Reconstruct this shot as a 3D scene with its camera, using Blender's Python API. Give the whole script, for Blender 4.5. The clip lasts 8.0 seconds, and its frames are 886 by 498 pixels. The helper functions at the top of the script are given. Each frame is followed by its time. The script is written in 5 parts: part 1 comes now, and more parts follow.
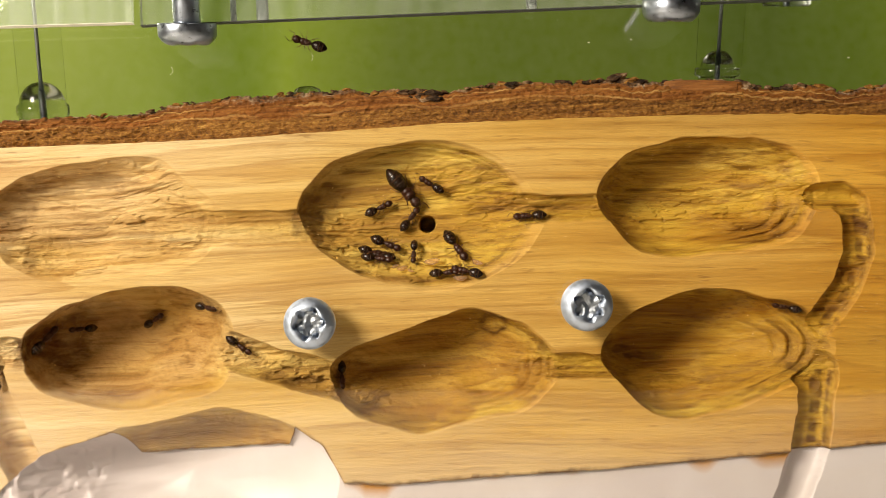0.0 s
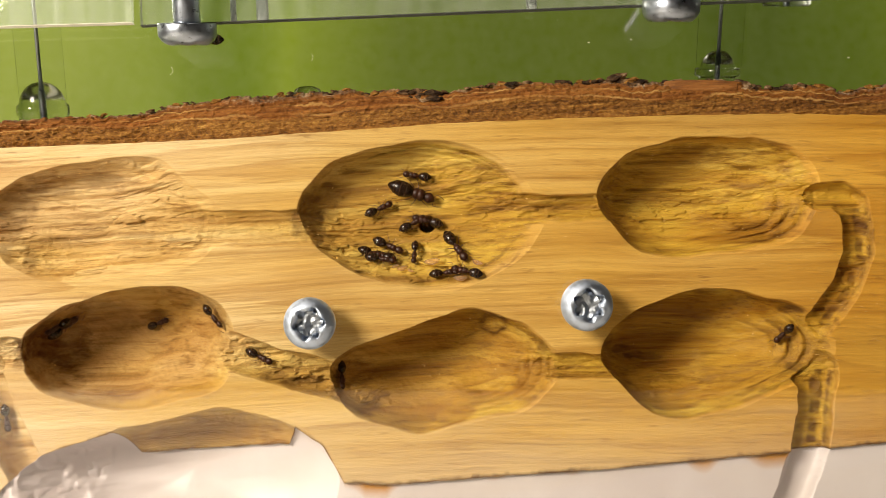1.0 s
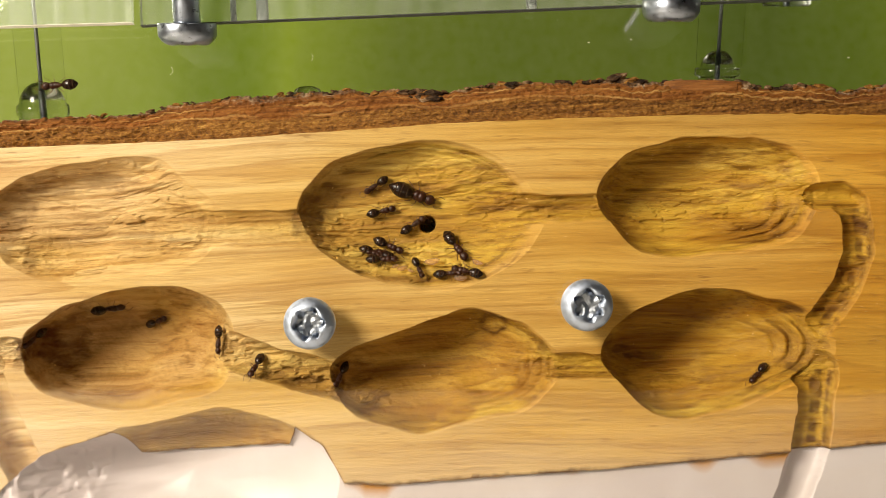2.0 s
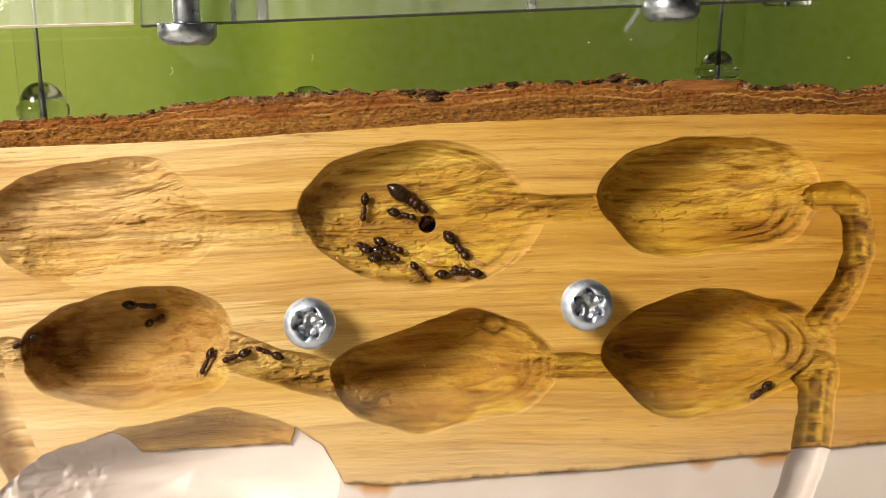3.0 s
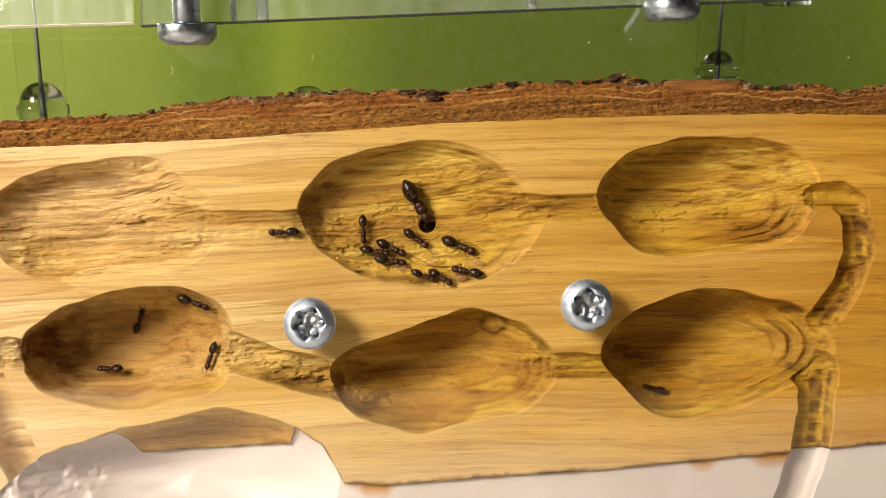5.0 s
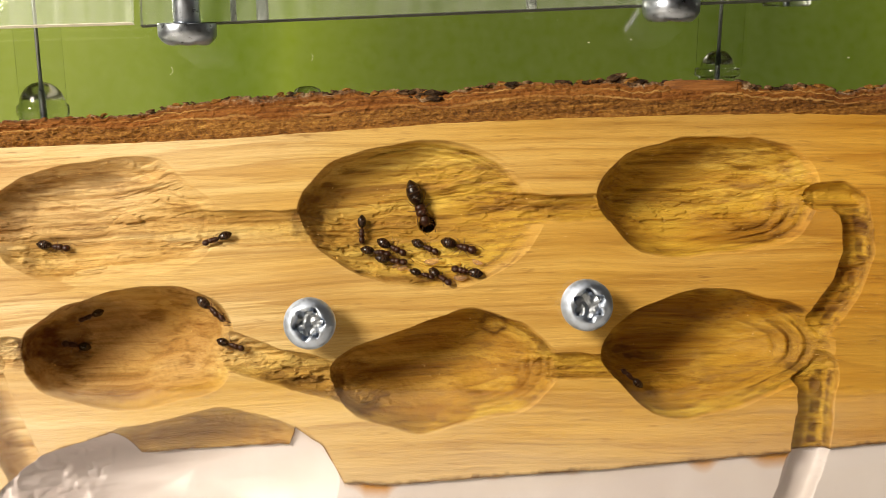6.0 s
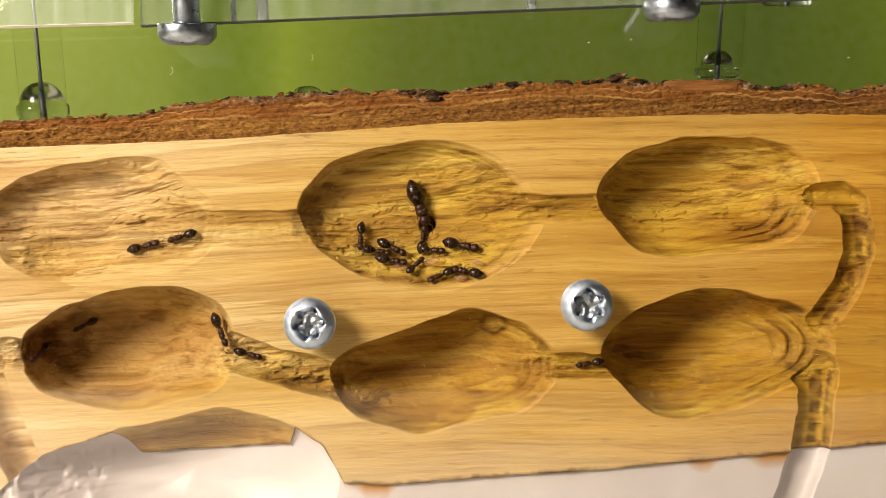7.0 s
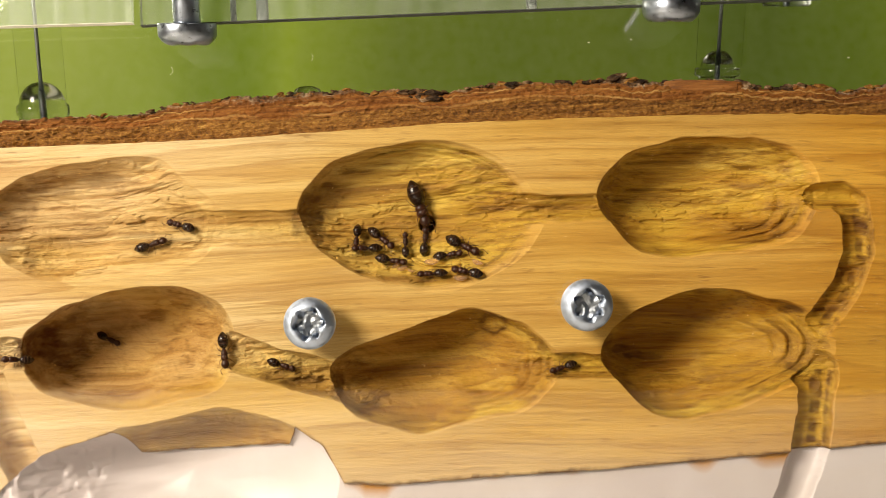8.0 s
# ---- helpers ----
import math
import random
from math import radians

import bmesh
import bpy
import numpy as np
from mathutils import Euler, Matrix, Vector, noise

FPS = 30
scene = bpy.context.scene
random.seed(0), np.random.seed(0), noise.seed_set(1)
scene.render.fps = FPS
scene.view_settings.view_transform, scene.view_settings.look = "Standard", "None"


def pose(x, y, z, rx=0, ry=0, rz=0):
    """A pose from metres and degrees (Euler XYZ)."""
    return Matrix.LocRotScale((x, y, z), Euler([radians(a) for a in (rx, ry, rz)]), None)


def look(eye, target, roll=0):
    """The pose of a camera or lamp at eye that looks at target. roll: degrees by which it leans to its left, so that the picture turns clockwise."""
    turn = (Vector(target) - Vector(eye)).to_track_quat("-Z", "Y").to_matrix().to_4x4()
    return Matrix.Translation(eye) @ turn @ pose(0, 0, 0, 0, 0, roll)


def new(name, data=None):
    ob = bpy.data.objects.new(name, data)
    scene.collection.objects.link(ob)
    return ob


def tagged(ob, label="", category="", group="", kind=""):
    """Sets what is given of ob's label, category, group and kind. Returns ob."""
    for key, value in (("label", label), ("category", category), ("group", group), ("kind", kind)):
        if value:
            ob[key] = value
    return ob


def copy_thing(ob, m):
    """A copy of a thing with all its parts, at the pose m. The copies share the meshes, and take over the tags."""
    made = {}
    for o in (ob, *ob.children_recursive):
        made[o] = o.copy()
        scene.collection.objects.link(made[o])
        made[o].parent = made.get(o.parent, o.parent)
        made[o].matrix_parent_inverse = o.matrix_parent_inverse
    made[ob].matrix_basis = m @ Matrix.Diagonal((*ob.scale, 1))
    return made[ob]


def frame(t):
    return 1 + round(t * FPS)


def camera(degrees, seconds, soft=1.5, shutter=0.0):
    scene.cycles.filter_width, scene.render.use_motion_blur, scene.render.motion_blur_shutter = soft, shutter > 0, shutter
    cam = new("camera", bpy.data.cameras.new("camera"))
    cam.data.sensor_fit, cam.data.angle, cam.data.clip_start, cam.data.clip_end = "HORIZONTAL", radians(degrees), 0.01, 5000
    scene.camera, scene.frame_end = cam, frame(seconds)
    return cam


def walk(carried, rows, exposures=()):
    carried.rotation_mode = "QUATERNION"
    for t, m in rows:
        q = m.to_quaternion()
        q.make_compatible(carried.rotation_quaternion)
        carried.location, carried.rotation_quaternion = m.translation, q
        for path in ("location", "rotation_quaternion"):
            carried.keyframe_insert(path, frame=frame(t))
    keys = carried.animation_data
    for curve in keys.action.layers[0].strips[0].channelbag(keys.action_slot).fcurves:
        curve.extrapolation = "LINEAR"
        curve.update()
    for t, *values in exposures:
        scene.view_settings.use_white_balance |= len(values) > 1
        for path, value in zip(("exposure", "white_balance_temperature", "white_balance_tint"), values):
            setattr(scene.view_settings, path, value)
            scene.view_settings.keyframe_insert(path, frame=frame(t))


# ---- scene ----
# A small ant nest carved in a wood slab, standing upright on a table, behind a clear acrylic pane.
MM = 0.001
MID = 75.0          # height of the middle of the view above the table, mm

# ---- camera ----
cam = camera(50, 8.0, soft=0.6)
EYE = (0.0, -0.160, MID * MM)
walk(cam, [(0.0, look(EYE, (0.0, 0.0, MID * MM))), (8.0, look(EYE, (0.0, 0.0, MID * MM)))],
     exposures=[(0.0, 0.0), (8.0, 0.0)])

# ---- light ----
world = bpy.data.worlds.new("room_air")
world.use_nodes = True
world.node_tree.nodes["Background"].inputs[0].default_value = (1.0, 0.86, 0.66, 1)
world.node_tree.nodes["Background"].inputs[1].default_value = 0.010
scene.world = world


def area_lamp(name, eye, target, size, watts, colour):
    data = bpy.data.lights.new(name, "AREA")
    data.shape, data.size, data.energy, data.color = "DISK", size, watts, colour
    ob = new(name, data)
    ob.matrix_world = look(eye, target)
    return ob


area_lamp("desk_lamp_light", (-0.285, -0.290, 0.235), (0.0, 0, 0.075), 0.17, 2.76, (1.0, 0.88, 0.72))
# unseen fill from above, added to lift the shadows
area_lamp("top_fill_light", (0.15, -0.35, 1.35), (0.0, 0, 0.1), 0.3, 0.36, (1.0, 0.90, 0.78))


# ---- materials ----
class Nodes:
    """A small help to write node materials."""

    def __init__(self, name):
        self.mat = bpy.data.materials.new(name)
        self.mat.use_nodes = True
        self.t = self.mat.node_tree
        self.bsdf = self.t.nodes["Principled BSDF"]
        self.out = self.t.nodes["Material Output"]
        self.fibres = None

    def add(self, kind, **inputs):
        n = self.t.nodes.new(kind)
        for k, v in inputs.items():
            self.put(n.inputs[k.replace("_", " ")], v)
        return n

    def put(self, socket, v):
        if isinstance(v, bpy.types.NodeSocket):
            self.t.links.new(v, socket)
        else:
            socket.default_value = v

    def coords(self, scale=(1, 1, 1), turn=(0, 0, 0), kind="Object"):
        """Coordinates that are first turned, then scaled."""
        v = self.t.nodes.new("ShaderNodeTexCoord").outputs[kind]
        for angles, size in ((turn, (1, 1, 1)), ((0, 0, 0), scale)):
            m = self.add("ShaderNodeMapping", Vector=v)
            m.inputs["Scale"].default_value = size
            m.inputs["Rotation"].default_value = [radians(a) for a in angles]
            v = m.outputs["Vector"]
        return v

    def grain(self, scale):
        """Coordinates along the fibres, which rise to the left end of the slab and bend level to the right."""
        if self.fibres is None:
            v = self.t.nodes.new("ShaderNodeTexCoord").outputs["Object"]
            xyz = self.add("ShaderNodeSeparateXYZ", Vector=v)
            x, z = xyz.outputs[0], xyz.outputs[2]
            rise = self.maths("MULTIPLY", x, self.maths("SUBTRACT", 0.036, self.maths("MULTIPLY", x, 0.24)))
            wave = self.grey(self.noise(self.coords((16, 40, 30)), 1.0, 2.0), 0.3, 0.7, -0.0009, 0.0009)
            both = self.t.nodes.new("ShaderNodeCombineXYZ")
            self.put(both.inputs[0], x)
            self.put(both.inputs[1], xyz.outputs[1])
            self.put(both.inputs[2], self.maths("ADD", self.maths("SUBTRACT", z, rise), wave))
            self.fibres = both.outputs[0]
        m = self.add("ShaderNodeMapping", Vector=self.fibres)
        m.inputs["Scale"].default_value = scale
        return m.outputs["Vector"]

    def noise(self, vec, scale, detail=4.0, rough=0.55, warp=0.0):
        n = self.add("ShaderNodeTexNoise", Vector=vec, Scale=scale, Detail=detail, Roughness=rough, Distortion=warp)
        return n.outputs["Fac"]

    def ramp(self, fac, stops):
        n = self.t.nodes.new("ShaderNodeValToRGB")
        self.t.links.new(fac, n.inputs["Fac"])
        while len(n.color_ramp.elements) < len(stops):
            n.color_ramp.elements.new(0.5)
        for e, (p, c) in zip(n.color_ramp.elements, stops):
            e.position, e.color = p, ((*c, 1) if len(c) == 3 else c)
        return n.outputs["Color"]

    def grey(self, fac, a, b, lo=0.0, hi=1.0):
        n = self.add("ShaderNodeMapRange", Value=fac)
        n.inputs["From Min"].default_value, n.inputs["From Max"].default_value = a, b
        n.inputs["To Min"].default_value, n.inputs["To Max"].default_value = lo, hi
        return n.outputs["Result"]

    def mix(self, fac, a, b, mode="MIX"):
        n = self.t.nodes.new("ShaderNodeMix")
        n.data_type, n.blend_type = "RGBA", mode
        self.put(n.inputs[0], fac)
        self.put(n.inputs[6], a if isinstance(a, bpy.types.NodeSocket) else (*a, 1))
        self.put(n.inputs[7], b if isinstance(b, bpy.types.NodeSocket) else (*b, 1))
        return n.outputs[2]

    def maths(self, op, a, b=0.0):
        n = self.t.nodes.new("ShaderNodeMath")
        n.operation = op
        self.put(n.inputs[0], a)
        self.put(n.inputs[1], b)
        return n.outputs[0]

    def bump(self, height, strength, distance, normal=None):
        n = self.add("ShaderNodeBump", Height=height, Strength=strength, Distance=distance)
        if normal is not None:
            self.t.links.new(normal, n.inputs["Normal"])
        return n.outputs["Normal"]

    def finish(self, colour=None, rough=None, normal=None, metal=None, spec=None):
        for key, v in (("Base Color", colour), ("Roughness", rough), ("Normal", normal), ("Metallic", metal),
                       ("Specular IOR Level", spec)):
            if v is not None:
                if isinstance(v, tuple) and len(v) == 3:
                    v = (*v, 1)
                self.put(self.bsdf.inputs[key], v)
        return self.mat


def wood_material():
    m = Nodes("pale_wood")
    # growth layers lie nearly along the face, so hollows show them as nested curves
    wide = m.noise(m.grain((7, 120, 230)), 1.0, 4.0, 0.55)
    fine = m.noise(m.grain((22, 420, 900)), 1.0, 5.0, 0.62)
    fibre = m.noise(m.grain((130, 1500, 3600)), 1.0, 3.0, 0.6)
    blotch = m.noise(m.coords((14, 60, 45)), 1.0, 3.0, 0.5)
    grit = m.noise(m.coords((1300, 1300, 1700)), 1.0, 3.0, 0.65)
    base = m.ramp(wide, [(0.30, (0.49, 0.308, 0.092)), (0.46, (0.63, 0.435, 0.154)), (0.66, (0.75, 0.565, 0.25))])
    lines = m.ramp(fine, [(0.30, (0.56, 0.45, 0.31)), (0.43, (0.88, 0.83, 0.75)), (0.54, (1.04, 1.04, 1.04))])
    torn_lines = m.ramp(fine, [(0.34, (0.42, 0.32, 0.20)), (0.46, (0.86, 0.82, 0.74)), (0.58, (1, 1, 1))])
    # the right end is the darker and more amber
    xyz = m.add("ShaderNodeSeparateXYZ", Vector=m.coords())
    rightward = m.maths("ADD", xyz.outputs[0], m.grey(blotch, 0.3, 0.7, -0.03, 0.03))
    base = m.mix(m.grey(rightward, -0.04, 0.07, 0.0, 0.75), base, m.ramp(wide, [(0.32, (0.50, 0.242, 0.013)), (0.5, (0.62, 0.328, 0.019)), (0.68, (0.72, 0.410, 0.030))]))
    # amber of the cut wood, with the hollow floors' shade in its colour
    raw_shade = m.t.nodes.new("ShaderNodeAttribute")
    raw_shade.attribute_name = "raw_shade"
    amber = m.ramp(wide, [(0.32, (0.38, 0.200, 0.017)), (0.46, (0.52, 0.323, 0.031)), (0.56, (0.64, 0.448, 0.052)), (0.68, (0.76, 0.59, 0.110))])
    base = m.mix(m.maths("MULTIPLY", raw_shade.outputs["Fac"], m.grey(blotch, 0.35, 0.65, 0.55, 1.0)), base, amber)
    # the left end is paler and pinker
    base = m.mix(m.grey(rightward, -0.075, -0.025, 0.7, 0.0), base, m.ramp(wide, [(0.30, (0.58, 0.372, 0.165)), (0.46, (0.70, 0.495, 0.245)), (0.66, (0.79, 0.63, 0.38))]))
    # deep hollows darker and more amber, their shade put into the colour
    shade_tint = m.t.nodes.new("ShaderNodeAttribute")
    shade_tint.attribute_name = "shade_tint"
    dimmed = m.maths("MULTIPLY", shade_tint.outputs["Fac"], m.grey(blotch, 0.3, 0.7, 0.75, 1.0))
    base = m.mix(dimmed, base, m.mix(1.0, base, (0.76, 0.62, 0.42), "MULTIPLY"))
    base = m.mix(m.grey(rightward, 0.02, 0.07), base, m.mix(1.0, base, (1.02, 0.965, 0.86), "MULTIPLY"))
    base = m.mix(m.grey(rightward, -0.07, -0.02, 1.0, 0.0), base, m.mix(1.0, base, (0.99, 1.015, 1.10), "MULTIPLY"))
    c = m.mix(0.85, base, lines, "MULTIPLY")
    cut = m.maths("MULTIPLY", m.grey(raw_shade.outputs["Fac"], 0.1, 0.6, 0.0, 0.75), m.grey(shade_tint.outputs["Fac"], 0.3, 0.9, 1.0, 0.45))
    c = m.mix(cut, c, torn_lines, "MULTIPLY")
    # yearly layers one behind the other: pale early wood that darkens to a sharp late edge
    ring = m.noise(m.grain((4, 48, 58)), 1.0, 2.0, 0.5)
    year = m.maths("FRACT", m.maths("MULTIPLY", ring, 9.0))
    late = m.ramp(m.maths("ADD", year, m.grey(fine, 0.3, 0.7, -0.20, 0.20)), [(0.0, (1, 1, 1)), (0.45, (1, 0.97, 0.92)), (0.80, (0.80, 0.68, 0.50)), (0.95, (0.52, 0.35, 0.18)), (1.0, (0.95, 0.9, 0.8))])
    seen = m.grey(m.noise(m.coords((20, 90, 70)), 1.0, 3.0), 0.35, 0.6, 0.15, 1.0)
    c = m.mix(m.maths("MULTIPLY", m.grey(raw_shade.outputs["Fac"], 0.0, 0.6, 0.55, 0.75), seen), c, late, "MULTIPLY")
    c = m.mix(m.grey(fibre, 0.28, 0.44, 0.42, 0.0), c, (0.36, 0.19, 0.05))
    c = m.mix(m.grey(blotch, 0.50, 0.72, 0.0, 0.5), c, (0.60, 0.378, 0.070))
    # darker streaks, few and long
    streak = m.noise(m.grain((8, 300, 520)), 1.0, 4.0, 0.6)
    c = m.mix(m.grey(streak, 0.60, 0.74, 0.0, 0.6), c, (0.27, 0.125, 0.03))
    c = m.mix(m.maths("MULTIPLY", m.grey(streak, 0.50, 0.66, 0.0, 0.5), raw_shade.outputs["Fac"]), c, (0.31, 0.165, 0.04))
    # end grain, a little browner and gritty where cut across, with wall shade painted in
    sep = m.add("ShaderNodeSeparateXYZ", Vector=m.t.nodes.new("ShaderNodeNewGeometry").outputs["Normal"])
    across = m.grey(m.maths("ABSOLUTE", sep.outputs[0]), 0.35, 0.90, 0.0, 1.0)
    c = m.mix(m.maths("MULTIPLY", across, 0.45), c, m.mix(m.grey(grit, 0.34, 0.66), (0.26, 0.135, 0.030), (0.58, 0.37, 0.10)))
    # pale haze along the lower edge, put into the wood's colour
    haze_strip = m.maths("ADD", xyz.outputs[2], m.grey(m.noise(m.grain((25, 120, 200)), 1.0, 4.0, 0.6), 0.3, 0.7, -0.005, 0.005))
    haze_strip = m.maths("MULTIPLY", m.grey(haze_strip, 0.038, 0.050, 0.42, 0.0), m.grey(raw_shade.outputs["Fac"], 0.0, 0.4, 1.0, 0.0))
    c = m.mix(haze_strip, c, (0.66, 0.51, 0.34))
    # old stains, scorch marks of the cutter, and painted shade in the hollows' dark ends
    surface_tone = m.t.nodes.new("ShaderNodeAttribute")
    surface_tone.attribute_name = "surface_tone"
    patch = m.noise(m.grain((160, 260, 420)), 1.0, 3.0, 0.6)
    c = m.mix(m.maths("MULTIPLY", surface_tone.outputs["Fac"], m.grey(patch, 0.36, 0.60, 0.45, 1.0)), c, (0.105, 0.040, 0.010))
    # short open pores
    pores = m.noise(m.grain((240, 1300, 2100)), 1.0, 2.0, 0.5)
    dense = m.grey(m.noise(m.coords((40, 60, 120)), 1.0, 2.0), 0.42, 0.62, 0.0, 0.55)
    c = m.mix(m.maths("MULTIPLY", m.grey(pores, 0.61, 0.68), dense), c, (0.22, 0.105, 0.03))
    # crisp splinters along the fibres, and crumbly torn ends, pit shade partly in the colour
    torn = m.t.nodes.new("ShaderNodeAttribute")
    torn.attribute_name = "torn"
    crisp = m.noise(m.grain((190, 1100, 1900)), 1.0, 5.0, 0.70)
    crumbly = m.noise(m.coords((900, 900, 1250)), 1.0, 6.0, 0.74, 0.6)
    some = m.grey(m.noise(m.coords((60, 90, 130)), 1.0, 3.0), 0.38, 0.60, 0.25, 1.0)
    rough_cut = m.maths("MULTIPLY", m.grey(raw_shade.outputs["Fac"], 0.0, 0.5, 0.30, 0.70), some)
    c = m.mix(rough_cut, c, m.ramp(crisp, [(0.36, (0.50, 0.38, 0.25)), (0.46, (0.94, 0.91, 0.86)), (0.54, (1, 1, 1))]), "MULTIPLY")
    c = m.mix(m.grey(torn.outputs["Fac"], 0.0, 1.0, 0.0, 0.6), c, m.ramp(crumbly, [(0.36, (0.42, 0.30, 0.18)), (0.47, (0.90, 0.86, 0.78)), (0.56, (1, 1, 1))]), "MULTIPLY")
    n2 = m.bump(fibre, 0.45, 0.00016)
    n2 = m.bump(crisp, m.grey(rough_cut, 0.0, 0.70, 0.08, 0.6), 0.0004, n2)
    n2 = m.bump(crumbly, m.maths("MULTIPLY", torn.outputs["Fac"], 0.75), 0.00045, n2)
    n2 = m.bump(grit, m.grey(across, 0.0, 1.0, 0.05, 0.18), 0.00012, n2)
    n2 = m.bump(fine, 0.35, 0.00022, n2)
    n2 = m.bump(pores, 0.5, 0.0002, n2)
    return m.finish(c, m.grey(wide, 0.3, 0.7, 0.66, 0.50), n2, spec=0.16)


def bark_material():
    m = Nodes("reddish_bark")
    at = m.t.nodes.new("ShaderNodeAttribute")
    at.attribute_name = "surface_tone"
    lay = at.outputs["Fac"]          # from the wood, 0, to the outside, 1
    wave = m.noise(m.coords((22, 60, 60)), 1.0, 4.0, 0.6)
    v = m.maths("ADD", lay, m.grey(wave, 0.3, 0.7, -0.22, 0.22))
    thin = m.noise(m.coords((20, 200, 1500), (0, 4.5, 0)), 1.0, 4.0, 0.6, 0.3)
    grit = m.noise(m.coords((1300, 1500, 2600), (0, 2.5, 0)), 1.0, 4.0, 0.72)
    both = m.maths("ADD", m.maths("MULTIPLY", grit, 0.62), m.maths("MULTIPLY", thin, 0.38))
    inner = m.ramp(both, [(0.36, (0.075, 0.026, 0.006)), (0.46, (0.190, 0.078, 0.014)), (0.56, (0.31, 0.140, 0.026)), (0.66, (0.52, 0.30, 0.08))])
    outer = m.ramp(m.maths("ADD", m.maths("MULTIPLY", grit, 0.42), m.maths("MULTIPLY", thin, 0.58)), [(0.34, (0.105, 0.034, 0.008)), (0.50, (0.245, 0.086, 0.015)), (0.62, (0.34, 0.140, 0.028)), (0.74, (0.50, 0.27, 0.08))])
    c = m.mix(m.grey(v, 0.44, 0.52), inner, outer)
    for at_v, wide in ((0.53, 0.016), (0.74, 0.010)):
        gap = m.maths("ABSOLUTE", m.maths("SUBTRACT", v, at_v))
        seen = m.grey(m.noise(m.coords((30 + 900 * wide, 30, 30)), 1.0, 2.0), 0.42, 0.55, 0.0, 0.8)
        c = m.mix(m.maths("MULTIPLY", m.grey(gap, wide, wide * 2.5, 1.0, 0.0), seen), c, (0.50, 0.29, 0.09))
    crust = m.ramp(m.noise(m.coords((420, 420, 600)), 1.0, 5.0, 0.7), [(0.35, (0.03, 0.016, 0.010)), (0.48, (0.16, 0.09, 0.05)), (0.60, (0.45, 0.32, 0.20))])
    c = m.mix(m.grey(m.maths("ADD", v, m.grey(grit, 0.3, 0.7, -0.1, 0.1)), 0.86, 0.97), c, crust)
    n1 = m.bump(thin, 0.7, 0.0003)
    n2 = m.bump(grit, 0.8, 0.0003, n1)
    return m.finish(c, 0.8, n2, spec=0.25)


def crust_material():
    m = Nodes("dark_outer_bark")
    a = m.noise(m.coords((420, 420, 600)), 1.0, 5.0, 0.65)
    c = m.ramp(a, [(0.36, (0.018, 0.010, 0.006)), (0.50, (0.085, 0.045, 0.022)), (0.58, (0.22, 0.125, 0.060)), (0.68, (0.48, 0.34, 0.21))])
    return m.finish(c, 0.9, m.bump(a, 1.0, 0.0006), spec=0.2)


def chip_material():
    m = Nodes("orange_inner_bark")
    a = m.noise(m.coords((90, 300, 700)), 1.0, 5.0, 0.7)
    c = m.ramp(a, [(0.36, (0.15, 0.050, 0.010)), (0.52, (0.30, 0.110, 0.020)), (0.66, (0.42, 0.19, 0.05))])
    return m.finish(c, 0.65, m.bump(a, 0.4, 0.0002))


def plaster_material():
    m = Nodes("white_plaster")
    a = m.noise(m.coords((45, 45, 45)), 1.0, 4.0)
    b = m.noise(m.coords((900, 900, 900)), 1.0, 3.0)
    swirl = m.noise(m.coords((30, 90, 160), (0, 8, 0)), 1.0, 4.0, 0.55, 1.2)
    c = m.ramp(a, [(0.3, (0.62, 0.55, 0.555)), (0.6, (0.75, 0.69, 0.70))])
    c = m.mix(m.grey(swirl, 0.35, 0.6, 0.35, 0.0), c, (0.66, 0.58, 0.52))
    # mauve-grey dampness towards the corner, with the basin's shade added to its colour
    xyz = m.add("ShaderNodeSeparateXYZ", Vector=m.coords())
    shade_tint = m.maths("ADD", xyz.outputs[0], m.grey(swirl, 0.3, 0.7, -0.012, 0.012))
    c = m.mix(m.grey(shade_tint, -0.064, -0.040, 0.8, 0.0), c, (0.40, 0.335, 0.34))
    rust = m.t.nodes.new("ShaderNodeAttribute")
    rust.attribute_name = "surface_tone"
    c = m.mix(rust.outputs["Fac"], c, (0.50, 0.22, 0.025))
    n1 = m.bump(b, 0.12, 0.0001)
    n2 = m.bump(swirl, 0.25, 0.0006, n1)
    return m.finish(c, m.grey(a, 0.3, 0.7, 0.32, 0.5), n2, spec=0.5)


def steel_material(name, rough, colour=(0.74, 0.75, 0.76)):
    m = Nodes(name)
    a = m.noise(m.coords((700, 700, 700)), 1.0, 4.0)
    return m.finish(m.ramp(a, [(0.3, tuple(0.78 * v for v in colour)), (0.6, colour)]),
                    m.grey(a, 0.3, 0.7, rough * 0.8, rough * 1.3), m.bump(a, 0.14, 0.0002), metal=1.0)


